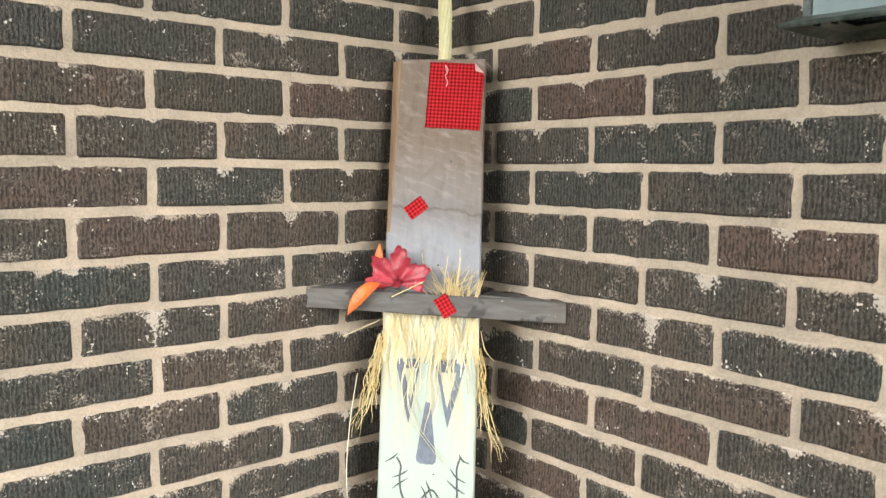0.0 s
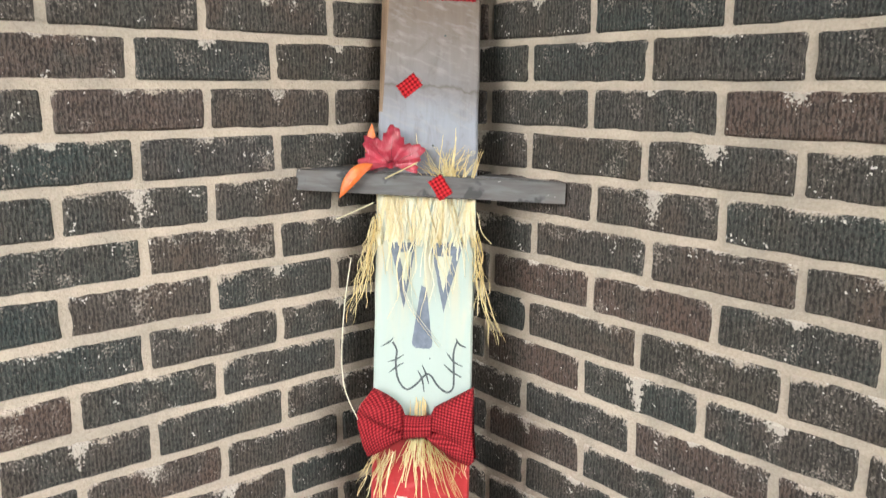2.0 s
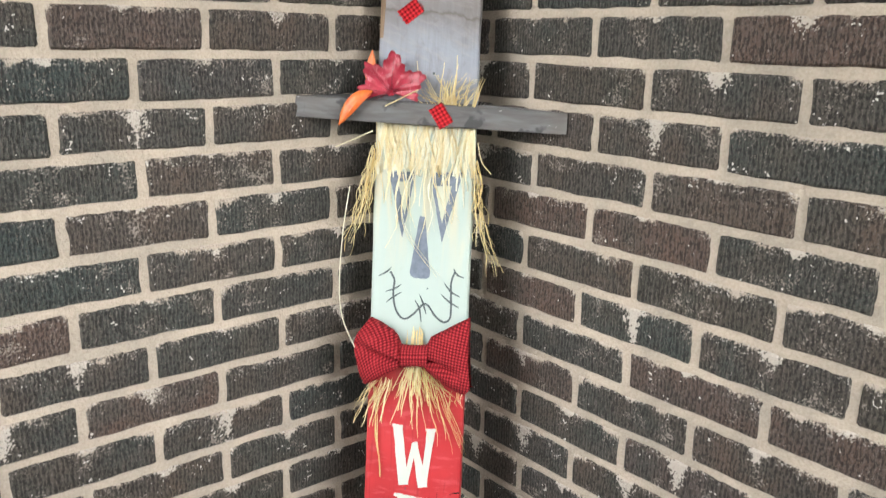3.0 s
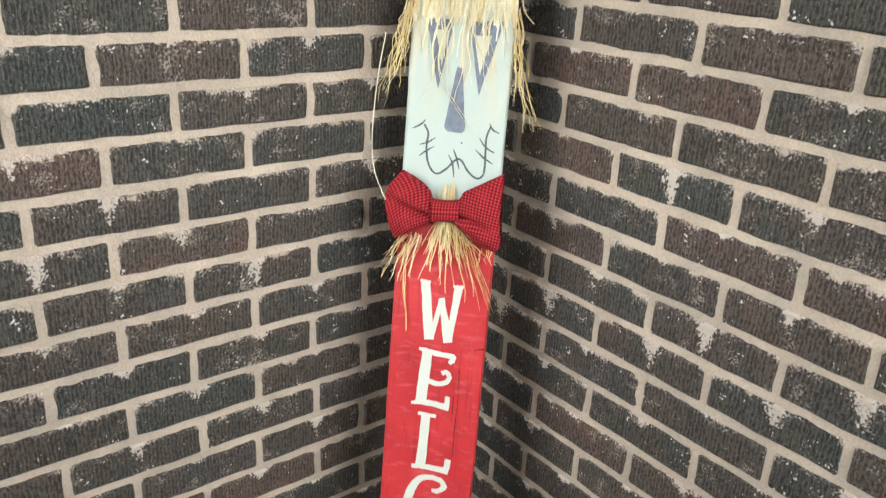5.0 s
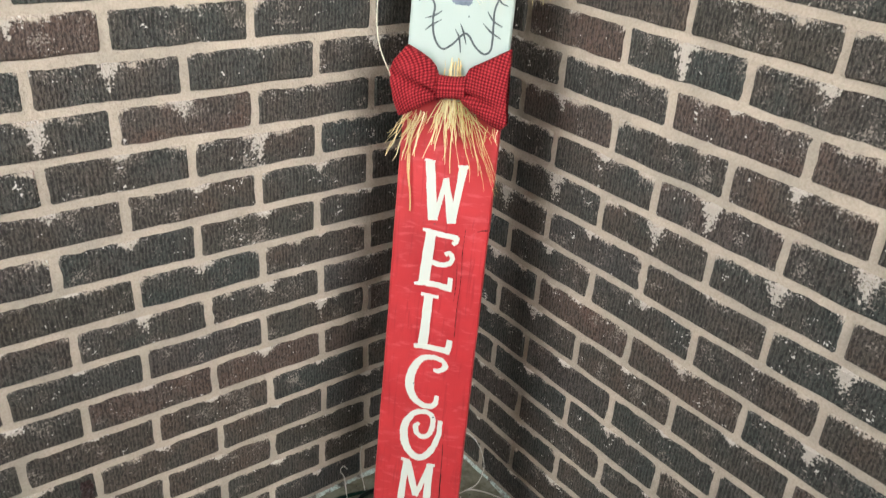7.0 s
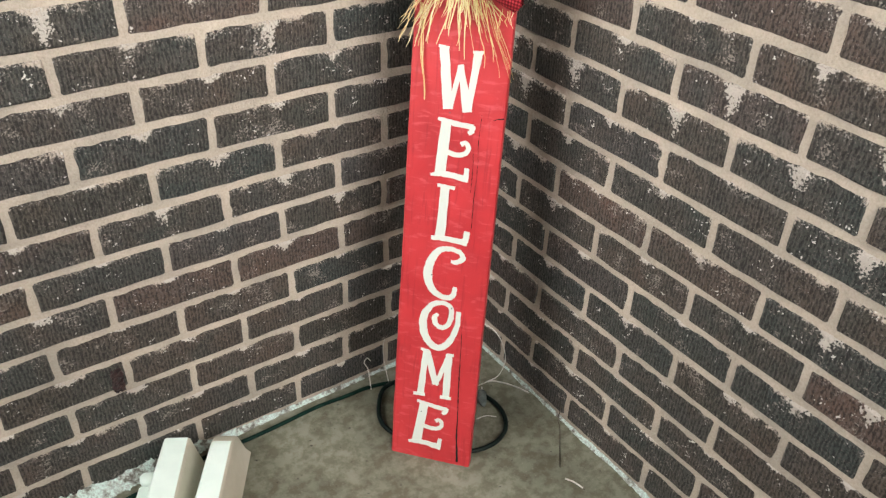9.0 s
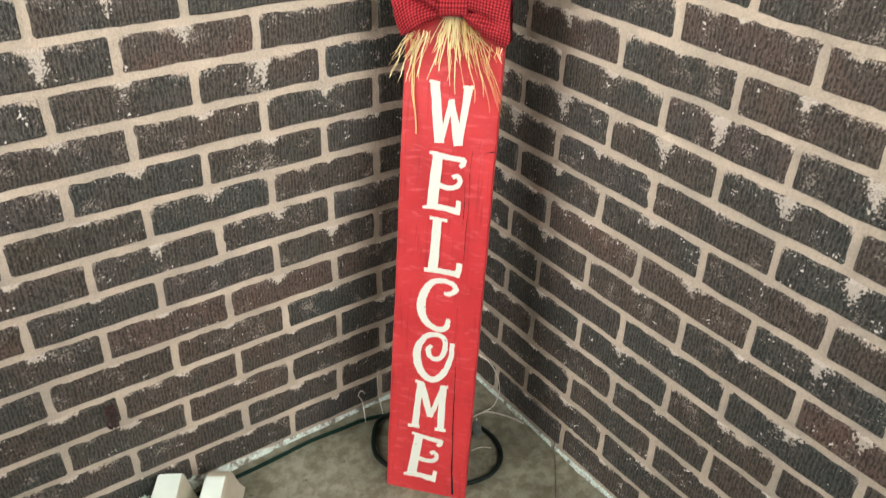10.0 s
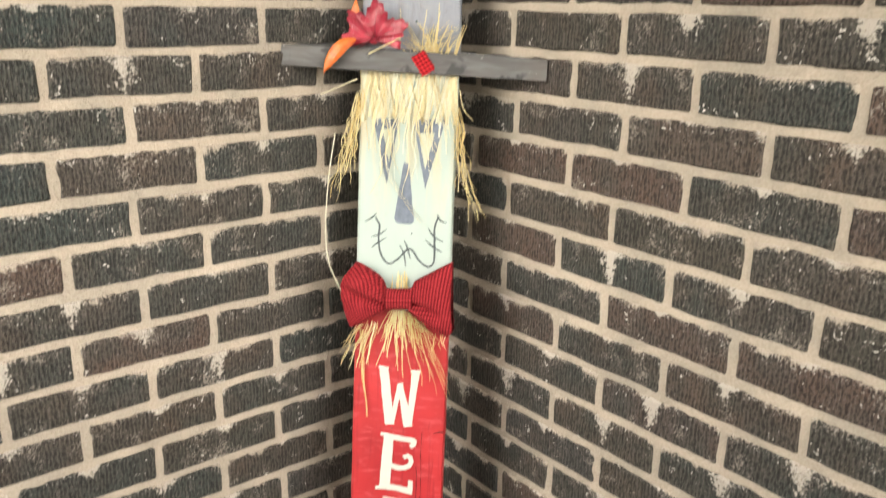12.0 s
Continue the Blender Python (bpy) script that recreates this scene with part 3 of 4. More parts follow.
def letter(strokes, seed):
    s = Shape()
    for i, (pts, w, straight) in enumerate(strokes):
        stroke(s, pts, w, 0.0007 + 0.00012 * i, 0.0012, seed * 10 + i, 7, straight)
    return sign_part(s, "letter", LETTER, "hand-painted white letter")


def letters():
    letter([([(-0.0265, 0.7735), (-0.0140, 0.6775)], (0.0145, 0.0160), True), ([(-0.0105, 0.6800), (0.0015, 0.7460)], (0.0070, 0.0080), True),
            ([(0.0020, 0.7490), (0.0175, 0.6765)], (0.0090, 0.0150), True), ([(0.0195, 0.6800), (0.0275, 0.7710)], (0.0080, 0.0130), True),
            ([(-0.0350, 0.7735), (-0.0180, 0.7725)], 0.0045, True), ([(0.0190, 0.7700), (0.0355, 0.7715)], 0.0045, True)], 1)

    def ee(lean, up):
        def q(a, b):
            return (a + lean + 0.055 * (b - 0.614) * (1 if lean else 0), b + up)
        return [([q(-0.0145, 0.6590), q(-0.0195, 0.5680)], (0.0165, 0.0180), True), ([q(-0.0285, 0.6605), q(0.0000, 0.6560), q(0.0300, 0.6535)], (0.0060, 0.0085, 0.0085), False),
                ([q(0.0290, 0.6560), q(0.0275, 0.6480), q(0.0225, 0.6420)], (0.0080, 0.0090, 0.0060), False),
                ([q(-0.0130, 0.6085), q(0.0060, 0.6050), q(0.0200, 0.6090), q(0.0245, 0.6190), q(0.0185, 0.6270), q(0.0120, 0.6230)], (0.0090, 0.0080, 0.0080, 0.0075, 0.0070, 0.0075), False),
                ([q(-0.0350, 0.5660), q(-0.0100, 0.5700), q(0.0285, 0.5660)], (0.0050, 0.0090, 0.0105), False), ([q(0.0240, 0.5670), q(0.0250, 0.5850)], (0.0085, 0.0075), True)]

    letter(ee(0.0, 0.0), 2)
    letter([([(-0.0085, 0.5490), (-0.0115, 0.4560)], (0.0145, 0.0165), True), ([(-0.0220, 0.5495), (0.0080, 0.5480)], 0.0055, True),
            ([(-0.0265, 0.4550), (0.0050, 0.4565), (0.0360, 0.4545)], (0.0070, 0.0095, 0.0110), False), ([(0.0325, 0.4560), (0.0340, 0.4755)], (0.0100, 0.0095), True)], 3)
    letter([([(0.0110, 0.4160), (0.0215, 0.4165), (0.0310, 0.4255), (0.0250, 0.4355), (0.0080, 0.4390), (-0.0120, 0.4320), (-0.0250, 0.4090), (-0.0280, 0.3830),
              (-0.0205, 0.3600), (-0.0030, 0.3475), (0.0130, 0.3470), (0.0205, 0.3555), (0.0215, 0.3690)],
             (0.0060, 0.0085, 0.0100, 0.0085, 0.0085, 0.0110, 0.0150, 0.0160, 0.0130, 0.0100, 0.0095, 0.0095, 0.0075), False)], 4)
    letter([([(0.0320, 0.3225), (0.0310, 0.2940), (0.0215, 0.2630), (0.0040, 0.2435), (-0.0160, 0.2500), (-0.0290, 0.2740), (-0.0295, 0.3040), (-0.0160, 0.3275), (0.0040, 0.3345),
              (0.0170, 0.3280), (0.0195, 0.3100), (0.0140, 0.2920), (0.0030, 0.2855), (-0.0075, 0.2910), (-0.0105, 0.3025), (-0.0050, 0.3115)],
             (0.0085, 0.0095, 0.0110, 0.0120, 0.0130, 0.0145, 0.0130, 0.0100, 0.0085, 0.0085, 0.0095, 0.0090, 0.0085, 0.0090, 0.0095, 0.0060), False)], 5)
    letter([([(-0.0205, 0.2330), (-0.0270, 0.1380)], (0.0115, 0.0125), True), ([(-0.0190, 0.2310), (0.0010, 0.1650)], (0.0120, 0.0125), True),
            ([(0.0005, 0.1640), (0.0215, 0.2300)], (0.0085, 0.0090), True), ([(0.0215, 0.2310), (0.0220, 0.1410)], (0.0125, 0.0130), True),
            ([(-0.0310, 0.2345), (-0.0150, 0.2320)], 0.0055, True), ([(0.0160, 0.2310), (0.0305, 0.2330)], 0.0055, True),
            ([(-0.0400, 0.1375), (-0.0180, 0.1385)], 0.0060, True), ([(0.0110, 0.1400), (0.0320, 0.1410)], 0.0060, True)], 6)
    letter(ee(-0.0060, -0.5385), 7)


letters()


def paint_patch(name, pts, mat, lift, rag, label, parent=None, dense=14):
    """A flat painted shape with rough rims."""
    s = Shape()
    rim = []
    for i in range(len(pts)):
        a, b = Vector((*pts[i], 0)), Vector((*pts[(i + 1) % len(pts)], 0))
        d = (b - a).normalized()
        for q in range(dense):
            p = a.lerp(b, q / dense)
            rim.append(p + Vector((-d.y, d.x, 0)) * rag * noise.noise((p.x * 420, p.y * 420, 5)))
    c = sum(rim, Vector()) / len(rim)
    n = len(rim)
    verts = [on(p.x, p.y, 0) for p in rim] + [on(p.x, p.y, lift) for p in rim] + [on(c.x, c.y, lift)]
    uvs = [(p.x, p.y) for p in rim] * 2 + [(c.x, c.y)]
    faces = [(i, (i + 1) % n, n + (i + 1) % n, n + i) for i in range(n)] + [(n + i, n + (i + 1) % n, 2 * n) for i in range(n)]
    s.add(verts, faces, uvs)
    return sign_part(s, name, mat, label, parent=parent)


eye_l = paint_patch("painted_eye", [(-0.0545, 1.1750), (-0.0125, 1.1765), (-0.0305, 1.0730)], SLATE, 0.0006, 0.0011, "slate-blue painted triangle eye")
paint_patch("pupil", [(-0.0395, 1.1600), (-0.0190, 1.1610), (-0.0275, 1.1080)], EYE_PALE, 0.0010, 0.0010, "pale yellowish triangle", eye_l)
eye_r = paint_patch("painted_eye", [(0.0095, 1.1760), (0.0615, 1.1785), (0.0325, 1.0690)], SLATE, 0.0006, 0.0011, "slate-blue painted triangle eye")
paint_patch("pupil", [(0.0190, 1.1560), (0.0445, 1.1570), (0.0315, 1.0990)], EYE_PALE, 0.0010, 0.0010, "pale yellowish triangle", eye_r)
paint_patch("painted_nose", [(-0.0030, 1.1090), (0.0050, 1.1060), (0.0120, 1.0480), (0.0160, 1.0210), (0.0150, 1.0140), (0.0110, 1.0105), (-0.0090, 1.0110), (-0.0140, 1.0140), (-0.0160, 1.0200), (-0.0125, 1.0480)], SLATE, 0.0006, 0.0008, "slate-grey painted nose", dense=6)


def mouth():
    s = Shape()
    stroke(s, [(-0.0470, 1.0190), (-0.0400, 1.0060), (-0.0412, 0.9850), (-0.0365, 0.9600), (-0.0240, 0.9455), (-0.0090, 0.9530), (0.0060, 0.9695), (0.0150, 0.9690),
               (0.0260, 0.9540), (0.0400, 0.9445), (0.0505, 0.9530), (0.0505, 0.9850), (0.0500, 1.0080), (0.0555, 1.0260)], 0.0030, 0.0006, 0.0004, 3)
    ticks = [((-0.0655, 1.0105), (-0.0530, 1.0180), (-0.0455, 1.0255)), ((-0.0535, 0.9870), (-0.0400, 0.9920), (-0.0285, 1.0000)), ((-0.0520, 0.9700), (-0.0410, 0.9790), (-0.0285, 0.9870)),
             ((-0.0060, 0.9760), (0.0010, 0.9640), (0.0050, 0.9430)), ((0.0010, 0.9850), (0.0070, 0.9720), (0.0120, 0.9560)), ((0.0395, 1.0060), (0.0500, 0.9930), (0.0640, 0.9860)),
             ((0.0350, 0.9880), (0.0480, 0.9770), (0.0630, 0.9690)), ((0.0530, 1.0290), (0.0590, 1.0200), (0.0690, 1.0160))]
    for i, t in enumerate(ticks):
        stroke(s, t, (0.0010, 0.0028, 0.0012), 0.0008 + 0.0001 * i, 0.0003, 20 + i)
    return sign_part(s, "painted_mouth", INK, "black stitched smile")


mouth()


def cloth_patch(name, mid, wide, high, turn, out, mat, label, seed, fold=False):
    """A square of cloth glued to the face, with frayed rims and a little lift."""
    s = Shape()
    n = 16
    c, sn = math.cos(radians(turn)), math.sin(radians(turn))
    verts, uvs = [], []
    for j in range(n + 1):
        for i in range(n + 1):
            a, b = i / n - 0.5, j / n - 0.5
            x = a * wide + (0.0011 * noise.noise((j * 1.7, seed, 1)) if i in (0, n) else 0)
            y = b * high + (0.0011 * noise.noise((i * 1.7, seed, 2)) if j in (0, n) else 0)
            if fold and (wide + high) / 2 - x - y < 0.016:
                over = 0.016 - ((wide + high) / 2 - x - y)
                x, y = x - over / 2, y - over / 2
            lift = out + 0.0012 + 0.0007 * noise.noise((a * 5, b * 5, seed)) + (0.004 * max(0, a + b - 0.8) / 0.2 if fold else 0)
            verts.append(on(mid[0] + x * c - y * sn, mid[1] + x * sn + y * c, lift))
            uvs.append((x, y))
    m = n + 1
    faces = [(j * m + i, j * m + i + 1, (j + 1) * m + i + 1, (j + 1) * m + i) for j in range(n) for i in range(n)]
    s.add(verts, faces, uvs)
    back = [Vector(v) - OUT * 0.0009 for v in verts]
    s.add(back, [f[::-1] for f in faces], uvs)
    k = m * m
    rim = [i for i in range(m)] + [j * m + n for j in range(1, m)] + [n * m + i for i in range(n - 1, -1, -1)] + [j * m for j in range(n - 1, 0, -1)]
    s.f += [(rim[i], rim[(i + 1) % len(rim)], k + rim[(i + 1) % len(rim)], k + rim[i])[::-1] for i in range(len(rim))]
    s.slot += [0] * len(rim)
    # loose threads round the rim
    rng = random.Random(seed)
    for _ in range(26):
        i = rng.choice(rim)
        v = Vector(verts[i])
        d = (v - on(mid[0], mid[1], out)).normalized() + ACROSS * rng.uniform(-0.6, 0.6) + ALONG * rng.uniform(-0.6, 0.6)
        s.tube([v, v + d * rng.uniform(0.001, 0.003)], 0.00022, 3)
    return sign_part(s, name, mat, label, True)


cloth = cloth_patch("cloth_patch", (0.0290, 1.6045), 0.090, 0.1095, -3.0, 0.0, GINGHAM, "red gingham cloth square with a turned corner", 1, True)


def cloth_details():
    """The pale underside of the turned corner, and two threads hanging over the cloth."""
    c, sn = math.cos(radians(-3.0)), math.sin(radians(-3.0))

    def at(x, y, out):
        return on(0.0290 + x * c - y * sn, 1.6045 + x * sn + y * c, out)

    s = Shape()
    a, b, tip = (0.029, 0.0548), (0.0452, 0.0387), (0.0315, 0.0405)
    s.add([at(*a, 0.006), at(*b, 0.006), at(*tip, 0.0105), at(*a, 0.0052), at(*b, 0.0052), at(*tip, 0.0097)], [(0, 2, 1), (3, 4, 5), (0, 1, 4, 3), (1, 2, 5, 4), (2, 0, 3, 5)])
    sign_part(s, "turned_corner", PALE_CLOTH, "pale pink underside of the cloth", parent=cloth)
    s = Shape()
    for pts in (((-0.0190, 0.050), (-0.0175, 0.043), (-0.0155, 0.038), (-0.0180, 0.032), (-0.0150, 0.026), (-0.0135, 0.020), (-0.0150, 0.014)), ((-0.0195, 0.0500), (-0.0150, 0.0440), (-0.0140, 0.0385))):
        s.tube(spline([at(x, y, 0.0030) for x, y in pts], 4), 0.0007, 5)
    sign_part(s, "thread", PALE_CLOTH, "loose pale threads", True, parent=cloth)


cloth_details()
cloth_patch("cloth_patch", (-0.0290, 1.4195), 0.034, 0.024, 38, 0.0, GINGHAM, "small red gingham patch", 2)


# the hat's brim: a narrow grey batten across the board
def brim_at(u, s, out):
    slope = -0.0277
    return on(u, s + slope * (u - 0.007), out + 0.0185 - 0.060 * (u - 0.007))


def brim():
    """A triangular corner shelf, its long face to the front and a notch where the board passes."""
    s = Shape()
    n = 60
    u0, u1 = -0.2000, 0.2140
    back_x, back_y = Vector((1, 0, 0)), Vector((0, 1, 0))
    sec = [-0.0165, -0.0153, -0.005, 0.005, 0.0153, 0.0165]
    m = len(sec)
    for i in range(n + 1):
        u = u0 + (u1 - u0) * i / n
        for j, a in enumerate(sec):
            s.v.append(tuple(brim_at(u, 1.2630 + a * (1 + 0.03 * noise.noise((u * 20, 1, 0))), -0.0012 if j in (0, m - 1) else 0.0003 * noise.noise((u * 30, a * 90, 0)))))
            s.uv.append((u, a))
    s.f = [(i * m + j, i * m + j + 1, (i + 1) * m + j + 1, (i + 1) * m + j) for i in range(n) for j in range(m - 1)]
    left, right = 0.171, 0.166
    for edge in (0, m - 1):
        front = [i * m + edge for i in range(n + 1)]
        a, b = Vector(s.v[front[0]]), Vector(s.v[front[-1]])
        # short blunt tips, then along each wall to the notch and forward beside the board
        notch_l, notch_r = on(-0.0795, 1.2630, 0.0012), on(0.0800, 1.2630, 0.0012)
        z = a.z + (b.z - a.z) * 0.5
        side_l, side_r = a + back_x * left, b + back_y * right
        rim = [b + back_y * 0.012, side_r, Vector((notch_r.x, notch_r.y, z)), Vector((notch_l.x, notch_l.y, z)), side_l, a + back_x * 0.012]
        first = len(s.v)
        s.v += [tuple(v) for v in rim]
        s.uv += [(v.x, v.y) for v in rim]
        face = front + list(range(first, first + 6))
        s.f.append(tuple(face if edge else face[::-1]))
        if edge == 0:
            low = [front[-1], *range(first, first + 6), front[0]]
        else:
            high = [front[-1], *range(first, first + 6), front[0]]
    s.f += [(low[i], low[i + 1], high[i + 1], high[i]) for i in range(len(low) - 1)]
    s.slot = [0] * len(s.f)
    return sign_part(s, "hat_brim", BRIM, "grey-stained corner shelf forming the hat brim")


hat_brim = brim()


def brim_cloth():
    ob = cloth_patch("cloth_patch", (0.0262, 1.2620), 0.023, 0.034, 33, 0.0183, GINGHAM, "small red gingham patch on the batten", 3)
    ob.parent = hat_brim


brim_cloth()


def maple():
    """A five-lobed cloth leaf, cupped, with raised veins."""
    s = Shape()
    lobes = [(-85, 0.016), (-12, 0.046), (28, 0.061), (86, 0.064), (134, 0.060), (176, 0.052), (207, 0.030)]
    n = 240
    rim = []
    for i in range(n):
        a = -180 + 360 * i / n
        best = 0.0
        for la, lr in lobes:
            d = abs((a - la + 180) % 360 - 180)
            best = max(best, lr * (1 - 0.36 * min(1.0, d / 27) ** 0.9))
        tooth = 0.0060 * abs(((a * 0.074 + 0.3) % 1.0) - 0.5) * 2
        rim.append((a, 0.006 if -162 < a < -18 else max(best, 0.014) + tooth - 0.003))
    mid = (-0.0510, 1.2945)
    steps = 8
    verts, uvs = [], []
    for st in range(1, steps + 1):
        for a, r in rim:
            f = st / steps
            x, y = r * f * math.cos(radians(a)), r * f * math.sin(radians(a)) * 0.98
            vein = min(abs((a - la + 180) % 360 - 180) for la, _ in lobes)
            lift = 0.022 + 0.004 * f * f + 0.0030 * math.cos(radians(min(vein, 30) * 6)) * f + 0.006 * noise.noise((x * 60, y * 60, 2))
            verts.append(on(mid[0] + x, mid[1] + y, lift))
            uvs.append((x, y))
    verts.append(on(mid[0], mid[1], 0.022))
    uvs.append((0, 0))
    faces = [((st - 1) * n + i, (st - 1) * n + (i + 1) % n, st * n + (i + 1) % n, st * n + i) for st in range(1, steps) for i in range(n)]
    faces += [(steps * n, i, (i + 1) % n) for i in range(n)]
    s.add(verts, faces, uvs)
    k = len(verts)
    s.add([Vector(v) - OUT * 0.0006 for v in verts], [f[::-1] for f in faces], uvs)
    o = (steps - 1) * n
    s.f += [(o + i, o + (i + 1) % n, k + o + (i + 1) % n, k + o + i)[::-1] for i in range(n)]
    s.slot += [0] * n
    leaf = sign_part(s, "maple_leaf", MAPLE, "glossy crimson cloth maple leaf", True)
    for la, lr in lobes[1:]:
        v, pts = Shape(), []
        for i in range(9):
            f = (i + 0.5) / 9.5
            x, y = lr * f * math.cos(radians(la)), lr * f * math.sin(radians(la)) * 0.98
            pts.append(on(mid[0] + x, mid[1] + y, 0.0222 + 0.004 * f * f + 0.0030 * f + 0.006 * noise.noise((x * 60, y * 60, 2))))
        v.tube(pts, [0.0010 - 0.0007 * i / 8 for i in range(9)], 5)
        sign_part(v, "vein", LEAF_VEIN, "dark raised vein", True, parent=leaf)


maple()


def long_leaf(pts, wide, curl, mat, label):
    s = Shape()
    line = spline([Vector(p) for p in pts], 7)
    n, m = len(line), 9
    verts, uvs = [], []
    for i, p in enumerate(line):
        d = (line[min(i + 1, n - 1)] - line[max(i - 1, 0)]).normalized()
        side = d.cross(OUT).normalized()
        t = i / (n - 1)
        w = wide * (math.sin(math.pi * min(1, t * 1.03)) ** 0.75) + 0.0006
        for j in range(m):
            b = 2 * j / (m - 1) - 1
            verts.append(p + side * (w * b) + OUT * (curl * b * b + 0.0012 * abs(b) ** 0.5 + 0.0008 * noise.noise((i * 0.5, j * 0.7, 3))))
            uvs.append((w * b, t * 0.08))
    faces = [(i * m + j, i * m + j + 1, (i + 1) * m + j + 1, (i + 1) * m + j) for i in range(n - 1) for j in range(m - 1)]
    s.add(verts, faces, uvs)
    s.add([v - OUT * 0.0006 for v in verts], [f[::-1] for f in faces], uvs)
    return sign_part(s, "orange_leaf", mat, label, True)


long_leaf([on(-0.0760, 1.2945, 0.036), on(-0.0960, 1.2840, 0.041), on(-0.1130, 1.2650, 0.041), on(-0.1265, 1.2420, 0.038)], 0.0098, -0.003, ORANGE, "curled orange cloth leaf hanging over the batten")
long_leaf([on(-0.0760, 1.2960, 0.008), on(-0.0850, 1.3200, 0.012), on(-0.0850, 1.3590, 0.010)], 0.0090, -0.002, ORANGE, "orange cloth leaf behind the red one")


def strands(shape, rng, n, root, tip, radius=(0.0007, 0.0014), sag=0.01, kink=0.004, out=(0.003, 0.010), flat=0.4, seg=6):
    """Raffia fibres: n bent ribbons from a root box to a tip box, both ((u0, u1), (s0, s1))."""
    for _ in range(n):
        f = rng.random()
        a = Vector((root[0][0] + (root[0][1] - root[0][0]) * f, rng.uniform(*root[1]), rng.uniform(*out)))
        g = min(1, max(0, f + rng.uniform(-0.18, 0.18)))
        b = Vector((tip[0][0] + (tip[0][1] - tip[0][0]) * g, rng.uniform(*tip[1]), rng.uniform(*out)))
        ph = rng.uniform(0, 9)
        pts = []
        for i in range(seg + 1):
            t = i / seg
            p = a.lerp(b, t)
            p.x += kink * noise.noise((t * 2.6, ph, 0)) * (0.3 + t) + sag * math.sin(math.pi * t) * (b.x - a.x)
            p.z += kink * noise.noise((t * 3.1, ph, 7)) * (0.3 + t) + min(0.004, 0.5 * out[1]) * math.sin(math.pi * t)
            pts.append(on(p.x, p.y, max(p.z, 0.0015)))
        r = rng.uniform(*radius)
        shape.tube(pts, [r * (1 - 0.45 * (i / seg) ** 3) for i in range(seg + 1)], 4, flat)


def hair():
    rng = random.Random(11)
    s = Shape()
    strands(s, rng, 84, ((-0.075, 0.077), (1.247, 1.256)), ((-0.075, 0.077), (1.168, 1.186)), (0.0022, 0.0050), 0.0, 0.003, (0.0002, 0.0010), 0.05, 7)
    strands(s, rng, 30, ((-0.076, 0.078), (1.247, 1.256)), ((-0.078, 0.082), (1.120, 1.175)), (0.0008, 0.0020), 0.0, 0.008, (0.0006, 0.0018), 0.14, 9)
    strands(s, rng, 12, ((-0.040, 0.060), (1.247, 1.256)), ((-0.040, 0.060), (1.050, 1.110)), (0.0006, 0.0014), 0.0, 0.026, (0.001, 0.005), 0.35, 12)
    strands(s, rng, 2, ((-0.016, -0.010), (1.180, 1.190)), ((0.022, 0.034), (1.010, 1.020)), (0.0011, 0.0015), -0.9, 0.004, (0.003, 0.006), 0.4, 12)
    sign_part(s, "fringe", STRAW_PALE, "pale raffia fringe under the batten")
    s = Shape()
    strands(s, rng, 14, ((-0.081, -0.070), (1.195, 1.225)), ((-0.112, -0.082), (1.080, 1.140)), (0.0006, 0.0012), -0.12, 0.022, (0.001, 0.010), 0.5, 12)
    strands(s, rng, 8, ((-0.082, -0.076), (1.170, 1.205)), ((-0.126, -0.104), (1.040, 1.085)), (0.0006, 0.0012), -0.15, 0.020, (0.002, 0.010), 0.5, 12)
    sign_part(s, "side_lock", STRAW, "loose straw lock beside the face")
    s = Shape()
    strands(s, rng, 10, ((0.077, 0.083), (1.170, 1.215)), ((0.086, 0.108), (1.065, 1.120)), (0.0006, 0.0012), -0.05, 0.018, (0.000, 0.008), 0.5, 12)
    strands(s, rng, 7, ((0.081, 0.086), (1.140, 1.180)), ((0.106, 0.124), (1.020, 1.060)), (0.0006, 0.0012), -0.05, 0.014, (0.000, 0.008), 0.5, 12)
    sign_part(s, "side_lock", STRAW, "loose straw lock beside the face")
    s = Shape()
    strands(s, rng, 30, ((0.012, 0.060), (1.268, 1.280)), ((-0.022, 0.080), (1.290, 1.325)), (0.0007, 0.0013), 0.0, 0.004, (0.001, 0.014), 0.5, 4)
    strands(s, rng, 30, ((0.060, 0.012), (1.268, 1.280)), ((-0.010, 0.078), (1.288, 1.328)), (0.0007, 0.0013), 0.0, 0.004, (0.001, 0.014), 0.5, 4)
    strands(s, rng, 3, ((0.020, 0.050), (1.270, 1.280)), ((0.026, 0.052), (1.340, 1.362)), (0.0006, 0.0010), 0.0, 0.004, (0.003, 0.012), 0.5, 5)
    strands(s, rng, 3, ((0.071, 0.074), (1.270, 1.280)), ((0.083, 0.090), (1.312, 1.330)), (0.0010, 0.0016), 0.0, 0.002, (0.006, 0.012), 0.5, 4)
    s.tube([on(0.0300 - 0.0380, 1.2990, 0.028), on(-0.0590, 1.2735, 0.024)], 0.0010, 4)
    s.tube([on(-0.016, 1.345, 0.004), on(-0.012, 1.315, 0.004), on(-0.016, 1.290, 0.004)], 0.0006, 4)
    sign_part(s, "hat_tuft", STRAW, "spiky straw tuft above the batten")
    s = Shape()
    s.tube([on(-0.080, 1.236, 0.010), on(-0.107, 1.222, 0.020), on(-0.134, 1.209, 0.026)], 0.0011, 4)
    s.tube(spline([on(-0.111, 1.150, 0.02), on(-0.117, 1.080, 0.03), on(-0.119, 1.000, 0.035), on(-0.112, 0.945, 0.035), on(-0.090, 0.895, 0.030)], 6), 0.0009, 4)
